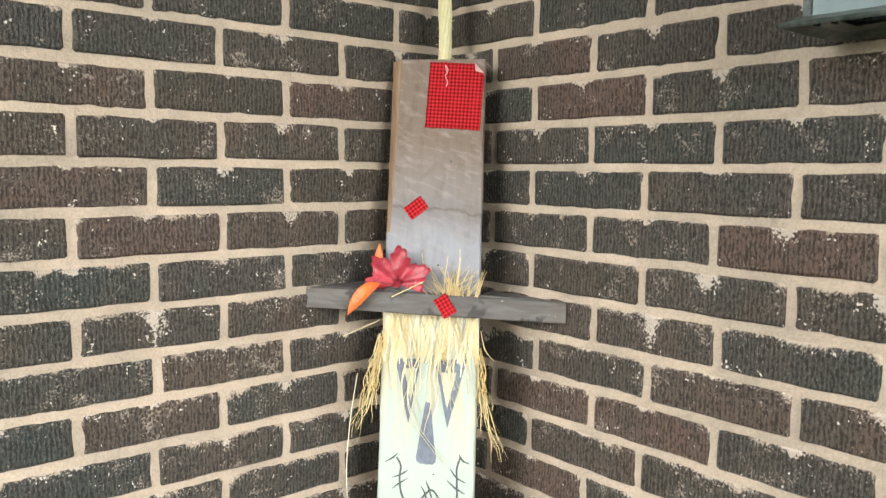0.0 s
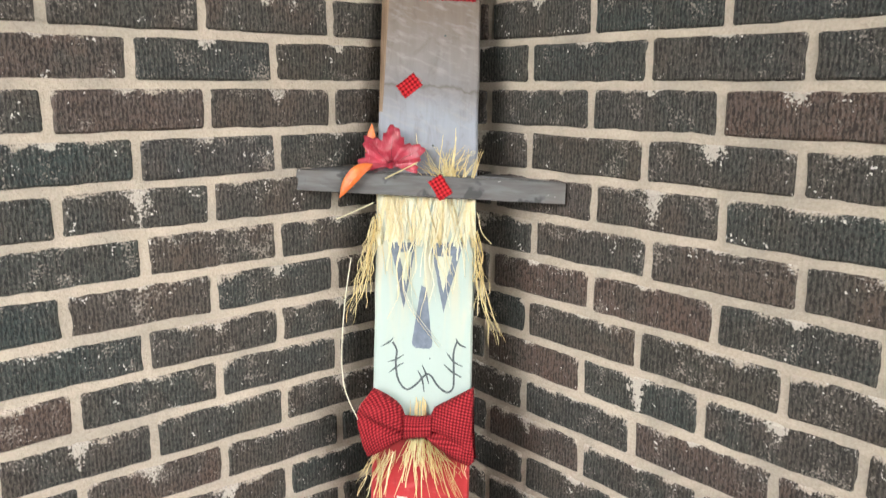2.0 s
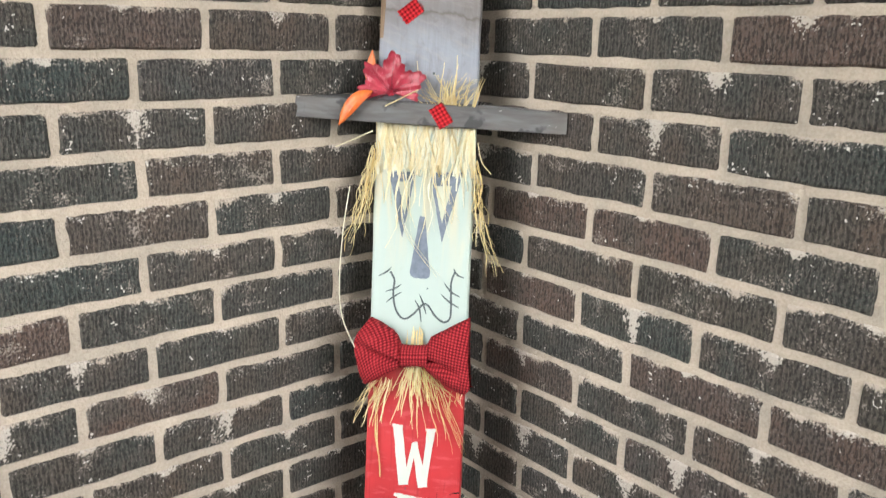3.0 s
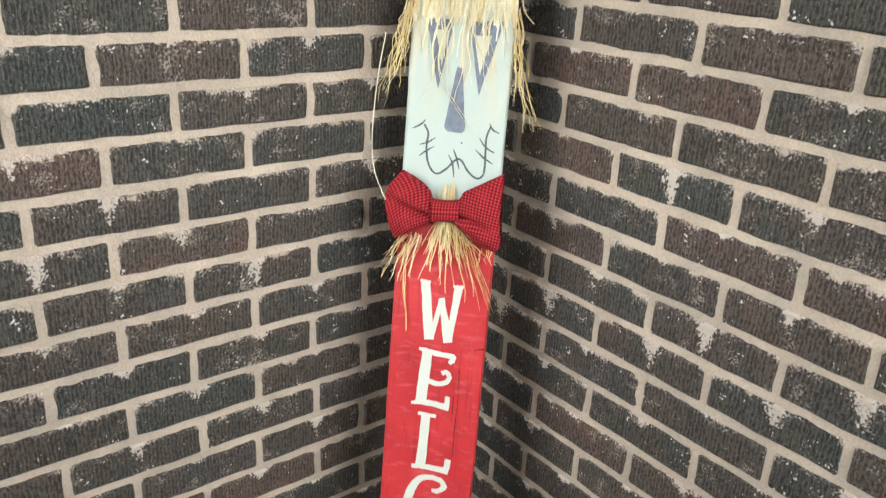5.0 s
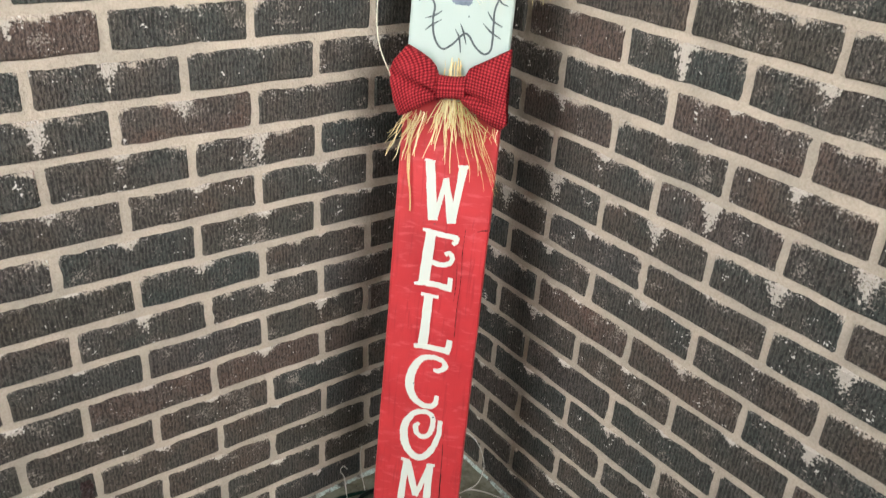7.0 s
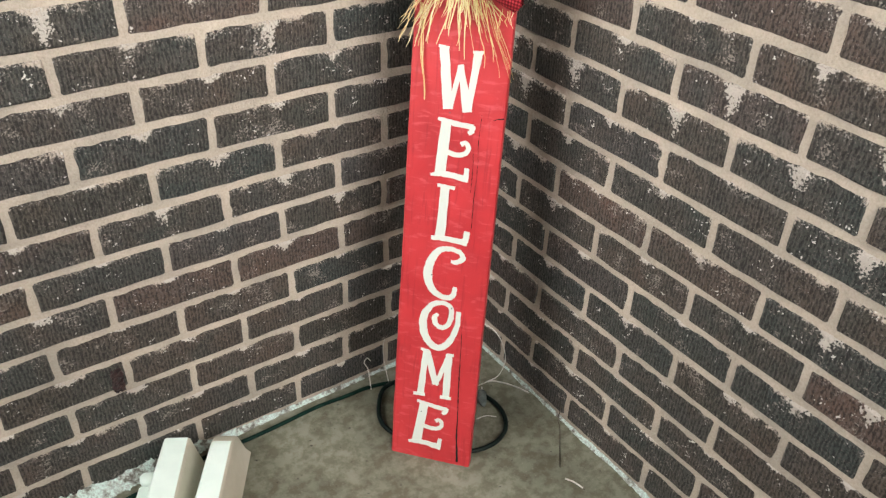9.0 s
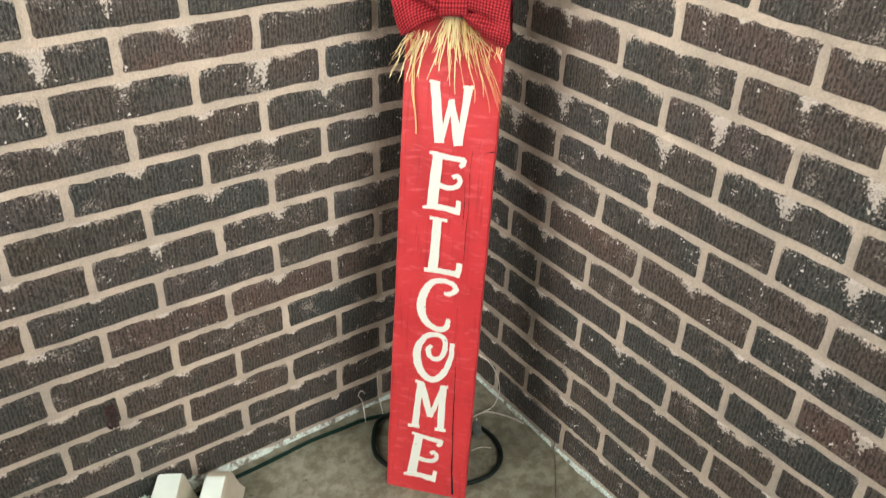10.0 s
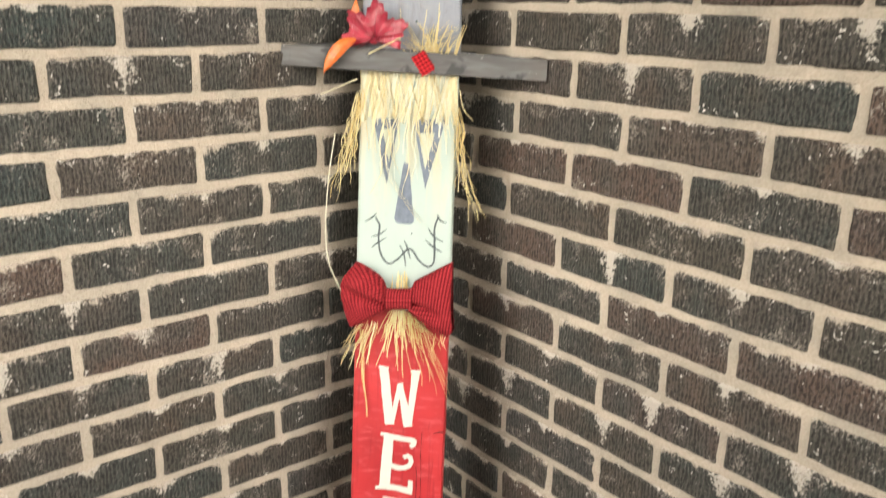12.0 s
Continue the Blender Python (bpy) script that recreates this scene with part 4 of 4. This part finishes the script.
    s.tube(spline([on(0.082, 1.225, 0.005), on(0.090, 1.195, 0.008), on(0.105, 1.178, 0.010)], 4), 0.0007, 4)
    sign_part(s, "loose_straw", STRAW_PALE, "single pale straws sticking out")


hair()


def bow():
    # outlines of the two loops: (share of the way out, top, bottom), and how far each height reaches out
    outline = {-1: ((0, 0.016, -0.017), (0.12, 0.030, -0.022), (0.3, 0.0390, -0.0280), (0.6, 0.0480, -0.0390), (1, 0.0570, -0.0500)),
               1: ((0, 0.016, -0.018), (0.12, 0.033, -0.025), (0.4, 0.0440, -0.0340), (0.7, 0.0560, -0.0450), (1, 0.0675, -0.0535))}
    far = {-1: ((-1, 0.0545), (-0.7, 0.062), (-0.1, 0.0710), (0.25, 0.0735), (0.55, 0.0680), (1, 0.0500)), 1: ((-1, 0.062), (-0.82, 0.073), (0, 0.0675), (1, 0.0675))}

    def loop(side, name, label):
        s = Shape()
        n, m = 34, 56
        verts, uvs = [], []
        way, top, low = zip(*outline[side])
        hs, reach = zip(*far[side])
        root = -0.0215 if side < 0 else 0.0165
        for i in range(n + 1):
            t = i / n
            up, down = float(np.interp(t, way, top)), float(np.interp(t, way, low))
            for j in range(m):
                w = 2 * math.pi * j / m
                b = math.copysign(abs(math.cos(w)) ** 0.85, math.cos(w))
                cz = math.sin(w)
                ring = (max(cz, 0) ** 0.45 if cz > 0 else -0.35 * (-cz) ** 0.5)
                u = root + side * float(np.interp(b, hs, reach)) * t
                v = (up + down) / 2 + (up - down) / 2 * b
                puff = 0.0075 + 0.0190 * math.sin(math.pi * min(1.0, 0.08 + 0.74 * t))
                if cz > 0:
                    if side < 0:
                        # the upper flap folds over the lower one
                        line = -0.45 + 0.72 * t
                        deep = max(0.0, 1 - t / 0.95) ** 0.5
                        puff += 0.0090 * math.exp(-((b - line - 0.34) / 0.26) ** 2) * (1 - 0.6 * t)
                    else:
                        line = -0.30 - 0.30 * t
                        deep = max(0.0, 1 - t / 0.80) ** 0.5
                        puff += 0.0080 * math.exp(-((b - line + 0.27) / 0.20) ** 2) * (1 - 0.5 * t)
                    puff -= 0.0240 * deep * math.exp(-((b - line) / (0.10 + 0.09 * t)) ** 2)
                    puff -= 0.0050 * (1 - t) ** 1.2 * math.exp(-((b - 0.52 - 0.1 * t) / 0.12) ** 2)
                    puff += 0.0022 * noise.noise((t * 4, b * 2.4, side * 3.0)) + 0.0008 * noise.noise((t * 12, b * 7, side))
                verts.append(on(u, 0.8905 + v, 0.0130 + max(puff, 0.003) * ring))
                turn = radians(-24 if side < 0 else 8) * t
                uvs.append((u * math.cos(turn) - v * math.sin(turn), u * math.sin(turn) + v * math.cos(turn)))
        faces = [(i * m + j, i * m + (j + 1) % m, (i + 1) * m + (j + 1) % m, (i + 1) * m + j) for i in range(n) for j in range(m)]
        faces += [tuple(range(m))[::-1], tuple(range(n * m, n * m + m))]
        s.add(verts, faces, uvs)
        # frayed threads along the outer rim
        rng = random.Random(40 + side)
        for _ in range(40):
            v = Vector(verts[n * m + rng.randrange(m)])
            d = ACROSS * side * rng.uniform(0.2, 1.0) + ALONG * rng.uniform(-0.8, 0.6)
            s.tube([v, v + d * rng.uniform(0.001, 0.0035)], 0.0003, 3)
        return sign_part(s, name, GINGHAM_DARK, label, True, parent=tie)

    s = Shape()
    n, m = 12, 18
    verts, uvs = [], []
    for i in range(n + 1):
        t = i / n
        u = -0.0215 + 0.0430 * t
        for j in range(m):
            w = 2 * math.pi * j / m
            a = 1 - 0.10 * math.sin(math.pi * t)
            verts.append(on(u, 0.8905 + 0.0030 * t + 0.0185 * a * math.copysign(abs(math.cos(w)) ** 0.7, math.cos(w)), 0.0180 + 0.0135 * (1.0 + 0.12 * math.sin(math.pi * t)) * math.sin(w) + 0.0008 * noise.noise((t * 6, w * 3, 0))))
            uvs.append((u, 0.019 * w))
    faces = [(i * m + j, i * m + (j + 1) % m, (i + 1) * m + (j + 1) % m, (i + 1) * m + j) for i in range(n) for j in range(m)]
    faces += [tuple(range(m))[::-1], tuple(range(n * m, n * m + m))]
    s.add(verts, faces, uvs)
    tie = sign_part(s, "bow_tie", GINGHAM_DARK, "dark red gingham cloth bow", True)
    loop(-1, "bow_loop", "puffed gingham loop")
    loop(1, "bow_loop", "puffed gingham loop")


bow()


def collar():
    rng = random.Random(23)
    s = Shape()
    strands(s, rng, 44, ((-0.014, 0.022), (0.868, 0.880)), ((-0.040, 0.060), (0.800, 0.840)), (0.0008, 0.0015), 0.0, 0.006, (0.004, 0.016), 0.45, 7)
    strands(s, rng, 12, ((-0.010, 0.024), (0.865, 0.880)), ((-0.036, 0.080), (0.745, 0.800)), (0.0008, 0.0014), 0.0, 0.007, (0.003, 0.012), 0.45, 8)
    strands(s, rng, 5, ((0.020, 0.034), (0.850, 0.870)), ((0.060, 0.084), (0.730, 0.755)), (0.0008, 0.0013), 0.0, 0.005, (0.003, 0.010), 0.45, 8)
    strands(s, rng, 24, ((-0.070, -0.034), (0.840, 0.852)), ((-0.100, -0.050), (0.765, 0.815)), (0.0008, 0.0014), 0.0, 0.006, (0.003, 0.014), 0.45, 7)
    strands(s, rng, 3, ((-0.070, -0.062), (0.830, 0.842)), ((-0.060, -0.048), (0.680, 0.720)), (0.0008, 0.0012), 0.0, 0.005, (0.002, 0.006), 0.45, 9)
    strands(s, rng, 6, ((0.050, 0.078), (0.835, 0.845)), ((0.050, 0.080), (0.790, 0.820)), (0.0006, 0.0011), 0.0, 0.006, (0.003, 0.012), 0.45, 6)
    strands(s, rng, 14, ((-0.018, 0.016), (0.900, 0.906)), ((-0.016, 0.014), (0.922, 0.936)), (0.0008, 0.0018), 0.0, 0.002, (0.001, 0.004), 0.35, 4)
    sign_part(s, "collar_straw", STRAW, "straw tufts below the bow")


collar()


def cracks():
    """Dark checks in the plank and its nail holes."""
    for i, (pts, w) in enumerate((([(0.0400, 0.3050), (0.0425, 0.2300), (0.0440, 0.1700), (0.0470, 0.1100), (0.0490, 0.0550), (0.0540, 0.0060)], (0.0004, 0.0011, 0.0020, 0.0013, 0.0028, 0.0042)),
                                  ([(0.0415, 0.6750), (0.0400, 0.6300), (0.0420, 0.5900), (0.0405, 0.5300), (0.0410, 0.4800)], (0.0003, 0.0008, 0.0005, 0.0007, 0.0003)),
                                  ([(0.0330, 0.6150), (0.0345, 0.5800), (0.0340, 0.5450)], (0.0004, 0.0009, 0.0004)),
                                  ([(0.0600, 0.6690), (0.0680, 0.6720), (0.0765, 0.6735)], (0.0003, 0.0012, 0.0022)))):
        s = Shape()
        stroke(s, pts, w, 0.0004 + 0.0001 * i, 0.0008, 60 + i, 12)
        sign_part(s, "crack", BLACK_CORD, "dark drying check in the plank")
    for i, (u, t, r) in enumerate(((0.0255, 1.4960, 0.0016), (0.0130, 0.9960, 0.0012), (-0.0100, 0.6720, 0.0011), (0.0190, 0.3270, 0.0014), (-0.0205, 0.3850, 0.0012), (-0.0225, 0.1000, 0.0011), (0.0100, 1.3270, 0.0018))):
        h = Shape()
        h.tube([on(u, t, -0.001), on(u, t, 0.0013)], r, 10)
        sign_part(h, "nail_head", INK, "small dark nail head")


cracks()


# ---- the hanging cord of twisted fibres behind the board's top ----
def rope():
    at = on(0.006, 1.640, -THICK - 0.010)
    e = empty_thing("hanging_rope", (at.x, at.y, CEILING), "pale frayed straw rope hanging above the sign", "rope")
    rng = random.Random(4)
    s = Shape()
    for q in range(9):
        ph, pts = 2 * math.pi * q / 9, []
        for i in range(60):
            z = CEILING - (CEILING - 1.56) * i / 59
            r = 0.0078 * (1 + 0.35 * noise.noise((z * 9, q, 0)))
            pts.append((at.x + r * math.cos(ph + z * 16) + 0.003 * noise.noise((z * 6, 0, 1)), at.y + r * math.sin(ph + z * 16), z))
        s.tube(pts, 0.0036, 5)
    s.make("strand", TWINE, e, "twisted straw strands", True, origin=e.location)
    f = Shape()
    for _ in range(900):
        z = rng.uniform(1.62, CEILING - 0.02)
        a = rng.uniform(0, 6.28)
        p = Vector((at.x + 0.0095 * math.cos(a), at.y + 0.0095 * math.sin(a), z))
        d = Vector((math.cos(a) * 0.4, math.sin(a) * 0.4, rng.uniform(-1.0, 0.4))).normalized()
        f.tube([p, p + d * rng.uniform(0.003, 0.008)], 0.00045, 3)
    tagged(f.make("loose_fibre", TWINE, e, "stray fibres", origin=e.location), kind="stuff")


rope()


# ---- the wall lantern on the right-hand face ----
def lantern():
    at = Vector((0.0, -0.758, 1.6410))
    e = empty_thing("wall_lantern", at, "dark metal wall lantern with frosted panes on the brick wall", "wall lamp")
    s = Shape()
    cx, r = -0.066, 0.062
    # a flared square tray with a turned lip, open below
    prof = [(0.030, 0.0115), (0.050, 0.0105), (0.058, 0.0065), (0.064, 0.0040), (0.0665, 0.0010), (0.065, -0.0015), (0.060, 0.0010), (0.050, 0.0060), (0.026, 0.0075)]
    verts = [(cx + q * a, at.y + q * b, at.z + h) for q, h in prof for a, b in ((1, 1), (-1, 1), (-1, -1), (1, -1))]
    n = len(prof)
    s.add(verts, [(i * 4 + j, i * 4 + (j + 1) % 4, (i + 1) % n * 4 + (j + 1) % 4, (i + 1) % n * 4 + j) for i in range(n) for j in range(4)])
    s.make("tray", TRAY_METAL, e, "flared dark metal tray", origin=at)
    for a, b in ((1, 1), (-1, 1), (-1, -1), (1, -1)):
        box(Shape(), (cx + a * 0.045 - 0.004, at.y + b * 0.045 - 0.004, at.z + 0.010), (cx + a * 0.045 + 0.004, at.y + b * 0.045 + 0.004, at.z + 0.190), 0.001).make("post", LAMP_METAL, e, origin=at)
    for a, b in ((1, 0), (-1, 0), (0, 1), (0, -1)):
        lo = (cx + a * 0.044 - (0.001 if a else 0.040), at.y + b * 0.044 - (0.001 if b else 0.040), at.z + 0.0105)
        hi = (cx + a * 0.044 + (0.001 if a else 0.040), at.y + b * 0.044 + (0.001 if b else 0.040), at.z + 0.188)
        box(Shape(), lo, hi, 0).make("pane", LAMP_GLASS, e, "frosted grey pane", origin=at)
    s = Shape()
    prof = [(0.064, 0.188), (0.066, 0.194), (0.050, 0.205), (0.020, 0.240), (0.006, 0.246)]
    verts = [(cx + q * a, at.y + q * b, at.z + h) for q, h in prof for a, b in ((1, 1), (-1, 1), (-1, -1), (1, -1))]
    s.add(verts, [(i * 4 + j, i * 4 + (j + 1) % 4, (i + 1) * 4 + (j + 1) % 4, (i + 1) * 4 + j) for i in range(len(prof) - 1) for j in range(4)] + [(3, 2, 1, 0), tuple(16 + j for j in range(4))])
    s.make("cap", LAMP_METAL, e, origin=at)
    box(Shape(), (-0.010, at.y - 0.035, at.z + 0.030), (0.006, at.y + 0.035, at.z + 0.180), 0.003).make("wall_plate", LAMP_METAL, e, origin=at)
    # small black screw heads under the tray's lip
    for b in (-0.02, 0.012, 0.03):
        box(Shape(), (cx - 0.060, at.y + b - 0.002, at.z - 0.002), (cx - 0.050, at.y + b + 0.002, at.z + 0.006), 0.0006).make("screw", BLACK_CORD, e, origin=at)


lantern()


# ---- cords and scraps of wire on the floor ----
def cord_thing(name, pts, r, mat, label, category, part_name="jacket"):
    line = spline([Vector(p) for p in pts], 8)
    e = empty_thing(name, line[0], label, category)
    s = Shape()
    s.tube(line, r, 10)
    s.make(part_name, mat, e, origin=line[0], smooth=True)
    return e


cord_thing("extension_cord", [(-1.00, -0.062, 0.0045), (-0.80, -0.050, 0.0045), (-0.660, -0.034, 0.0045), (-0.559, -0.036, 0.0050), (-0.480, -0.033, 0.0045), (-0.409, -0.030, 0.0045), (-0.340, -0.035, 0.0045), (-0.294, -0.037, 0.0045),
                              (-0.245, -0.052, 0.0050), (-0.210, -0.085, 0.0070), (-0.180, -0.130, 0.0090), (-0.150, -0.170, 0.0080)], 0.0042, GREEN_CORD, "dark green extension cord lying along the wall foot", "cord")
coil = cord_thing("coiled_cord", [(-0.150, -0.170, 0.012), (-0.205, -0.078, 0.012), (-0.262, -0.062, 0.012), (-0.302, -0.098, 0.010), (-0.322, -0.150, 0.007), (-0.300, -0.220, 0.0060), (-0.255, -0.275, 0.0060), (-0.207, -0.304, 0.0060),
                           (-0.159, -0.309, 0.0060), (-0.118, -0.290, 0.0060), (-0.096, -0.250, 0.0070), (-0.098, -0.205, 0.0090), (-0.125, -0.160, 0.012), (-0.175, -0.150, 0.014)], 0.0048, BLACK_CORD, "black cord coiled loosely behind the sign", "cord")


def cord_plug():
    """A moulded plug at the coil's end, with its two blades."""
    m = Matrix.Translation((-0.116, -0.206, 0.016)) @ Matrix.Rotation(radians(62), 4, "Z")
    s = Shape()
    prof = [(-0.020, 0.004), (-0.014, 0.007), (-0.002, 0.010), (0.012, 0.012), (0.018, 0.0125), (0.020, 0.011)]
    s.tube([m @ Vector((x, 0, 0)) for x, _ in prof], [r for _, r in prof], 12, 0.8)
    plug = s.make("plug", PLUG, coil, "grey-green moulded plug", True, origin=coil.location)
    for y in (-0.005, 0.005):
        box(Shape(), (0.018, y - 0.0008, -0.003), (0.034, y + 0.0008, 0.003), 0.0004, m).make("blade", WIRE, plug, "bright metal blade", origin=coil.location)


cord_plug()
for _pts, _r, _lab in (
    ([(-0.289, -0.044, 0.002), (-0.284, -0.030, 0.020), (-0.280, -0.016, 0.036), (-0.284, -0.008, 0.048), (-0.276, -0.006, 0.056), (-0.270, -0.012, 0.050)], 0.0011, "bent bright wire hook by the wall foot"),
    ([(-0.248, -0.050, 0.004), (-0.246, -0.030, 0.040), (-0.243, -0.018, 0.075), (-0.238, -0.016, 0.100)], 0.0009, "thin bright wire standing behind the sign"),
    ([(-0.105, -0.172, 0.020), (-0.060, -0.165, 0.006), (-0.038, -0.182, 0.003), (-0.022, -0.208, 0.003), (-0.012, -0.236, 0.004)], 0.0014, "stray pale wire end by the wall"),
    ([(-0.070, -0.160, 0.004), (-0.040, -0.165, 0.012), (-0.018, -0.158, 0.040), (-0.014, -0.140, 0.072), (-0.022, -0.118, 0.098), (-0.040, -0.095, 0.112)], 0.0009, "thin bright wire loop in the corner"),
    ([(-0.101, -0.452, 0.0022), (-0.093, -0.468, 0.0030), (-0.088, -0.487, 0.0022)], 0.0016, "short bent scrap of bright wire"),
    ([(-0.150, -0.235, 0.0020), (-0.130, -0.240, 0.0040), (-0.113, -0.253, 0.0030)], 0.0008, "short scrap of thin wire"),
):
    cord_thing("wire_scrap", _pts, _r, WIRE, _lab, "wire", "strand")
# a thin brown line over the floor and a little up the wall
cord_thing("dark_line", [(-0.091, -0.426, 0.0020), (-0.058, -0.388, 0.0016), (-0.022, -0.348, 0.0016), (-0.018, -0.336, 0.0120), (-0.010, -0.331, 0.0450)], 0.0008, DULL_BROWN, "thin dark line running from the wall", "wire", "strand")


# ---- two moulded off-white pieces at the foot of the left-hand wall ----
def vinyl_piece(at, yaw, wide, long, high, round_end, label, knob=False):
    m = Matrix.Translation(at) @ Matrix.Rotation(radians(yaw), 4, "Z")
    e = empty_thing("plastic_piece", at, label, "plastic piece", "plastic pieces by the wall")
    s = Shape()
    n = 28
    ring = []
    for i in range(n + 1):
        t = i / n
        y = -long * t
        if round_end:
            h = high * (0.30 + 0.70 * math.sqrt(1 - max(0, 1 - t / 0.24) ** 2))
        else:
            h = high * (1 - 0.02 * (1 - t))
        w = wide * (1 + 0.16 * t)
        ring.append([(-w / 2, y, 0.0), (-w / 2 + 0.002, y, h - 0.004), (-w / 2 + 0.006, y, h), (w / 2 - 0.006, y, h), (w / 2 - 0.002, y, h - 0.004), (w / 2 + 0.016, y, 0.0)])
    verts = [m @ Vector(v) for r in ring for v in r]
    for i in range(n):
        for j in range(6):
            k = (j + 1) % 6
            s.f.append((i * 6 + j, i * 6 + k, (i + 1) * 6 + k, (i + 1) * 6 + j))
            # the turned-away side and rounded end take the shaded colour
            s.slot.append(1 if j in (3, 4) or (round_end and i < 5) else 0)
    s.f += [tuple(range(6)), tuple(range(n * 6, n * 6 + 6))[::-1]]
    s.slot += [0, 0]
    s.v, s.uv = [tuple(v) for v in verts], [(v[0], v[1]) for r in ring for v in r]
    s.make("shell", [VINYL, VINYL_SHADED], e, "off-white moulded shell, its shaded side coloured beige", origin=at)
    if knob:
        k = Shape()
        k.tube([m @ Vector((-wide / 2 - 0.030, -0.062, 0.030)), m @ Vector((-wide / 2 - 0.026, -0.062, 0.031)), m @ Vector((-wide / 2 + 0.004, -0.062, 0.034))], [0.010, 0.013, 0.011], 16)
        k.make("knob", VINYL, e, "round white knob", True, origin=at)
        k = Shape()
        box(k, (-wide / 2 - 0.034, -0.16, 0.0), (-wide / 2 - 0.012, -0.070, 0.026), 0.003, m)
        k.make("arm", VINYL, e, origin=at)


vinyl_piece(Vector((-0.693, -0.022, 0)), -31, 0.052, 0.25, 0.074, False, "off-white plastic piece with a flat end against the wall foot", True)
vinyl_piece(Vector((-0.604, -0.044, 0)), -33, 0.044, 0.24, 0.080, True, "off-white plastic piece with a rounded end beside another")


# ---- the bricks themselves ----
BRICK_H = COURSE - BED


def brick_shape(rng, half_l, half_h):
    """One brick: worn outline, softened front rim, back end inside the wall; the front looks to -y at y = 0."""
    pts = []
    r = 0.0028
    for (x0, z0), (x1, z1), k in (((-half_l, -half_h), (half_l, -half_h), 6), ((half_l, -half_h), (half_l, half_h), 3), ((half_l, half_h), (-half_l, half_h), 6), ((-half_l, half_h), (-half_l, -half_h), 3)):
        reach = max(abs(x1 - x0), abs(z1 - z0))
        for i in range(k):
            t = r / reach + (1 - 2 * r / reach) * i / (k - 1)
            x, z = x0 + (x1 - x0) * t, z0 + (z1 - z0) * t
            pts.append((x + rng.uniform(-0.0011, 0.0011), z + rng.uniform(-0.0012, 0.0012)))
    n = len(pts)
    verts = [(x, 0.030, z) for x, z in pts] + [(x, 0.0035 + rng.uniform(-0.0008, 0.0008), z) for x, z in pts]
    verts += [(x * (1 - 0.0035 / half_l), rng.uniform(-0.0004, 0.0006), z * (1 - 0.0032 / half_h)) for x, z in pts]
    faces = [(r * n + i, r * n + (i + 1) % n, (r + 1) * n + (i + 1) % n, (r + 1) * n + i) for r in range(2) for i in range(n)]
    faces.append(tuple(range(2 * n, 3 * n)))
    return verts, faces


def brick_meshes(half_l, count, seed):
    out = []
    for i in range(count):
        rng = random.Random(seed * 100 + i)
        v, f = brick_shape(rng, half_l, BRICK_H / 2)
        me = bpy.data.meshes.new("brick")
        me.from_pydata(v, [], f)
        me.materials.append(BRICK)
        out.append(me)
    return out


LONG, SHORT = brick_meshes(0.0995, 14, 1), brick_meshes(0.0500, 8, 2)


def lay_bricks(side, wall, frame_m):
    rng = random.Random(side)
    far = Shape()
    for k in range(-21, 15):
        z0 = BED_0 + k * COURSE
        x = 0.0
        for n, j in enumerate(wall_joints(side, k)):
            a, b = x + (0.003 if n == 0 else 0.0060), j - 0.0060
            x = j
            mid, half, z = (a + b) / 2, (b - a) / 2, z0 + COURSE / 2 + rng.uniform(-0.0009, 0.0009)
            if z + COURSE / 2 > CEILING + 0.02 or mid > REACH - 0.1:
                continue
            if mid < NEAR and k <= 6:
                kind = LONG if half > 0.075 else SHORT
                ob = new("brick", rng.choice(kind))
                base = 0.0995 if kind is LONG else 0.0500
                tilt = Matrix.Rotation(rng.uniform(-0.006, 0.006), 4, "Y")
                spot = frame_m @ Vector((mid, rng.uniform(-0.0012, 0.0012), z))
                # a brick is laid by turning, never by mirroring
                spin = Matrix.Rotation(0 if side == "left" else -math.pi / 2, 4, "Z")
                ob.matrix_world = Matrix.Translation(spot) @ spin @ tilt @ Matrix.Diagonal((half / base, 1, 1, 1))
                ob.parent = wall
            else:
                v, f = brick_shape(rng, half, BRICK_H / 2)
                if side == "left":
                    far.add([frame_m @ Vector((mid - p[0], p[1], p[2] + z)) for p in v], f)
                else:
                    far.add([frame_m @ Vector((mid + p[0], p[1], p[2] + z)) for p in v], f)
    tagged(far.make("brick_field", BRICK_FAR, wall), "dark bricks further along the wall", kind="stuff")


lay_bricks("left", wall_north, LEFT)
lay_bricks("right", wall_east, RIGHT)


def broken_brick():
    """The ragged maroon end of a brick whose face has burst off low on the wall."""
    s = Shape()
    n, m = 14, 22
    verts = []
    for j in range(m + 1):
        for i in range(n + 1):
            a, b = i / n - 0.5, j / m - 0.5
            x = -0.764 + 0.021 * a * (1 + 0.35 * noise.noise((b * 6, 2.0, 0))) + 0.004 * noise.noise((b * 5, 7.0, 0))
            rim = max(abs(a), abs(b)) > 0.49
            d = 0.006 if rim else -0.0050 - 0.0045 * noise.noise((a * 5, b * 9, 4.0))
            verts.append((x, d, 0.2362 + 0.050 * b * (1 + 0.12 * noise.noise((a * 5, 1.0, 3.0)))))
    s.add(verts, [(j * (n + 1) + i, j * (n + 1) + i + 1, (j + 1) * (n + 1) + i + 1, (j + 1) * (n + 1) + i) for j in range(m) for i in range(n)])
    s.make("broken_brick", MAROON, wall_north, "dark maroon broken brick end")


broken_brick()
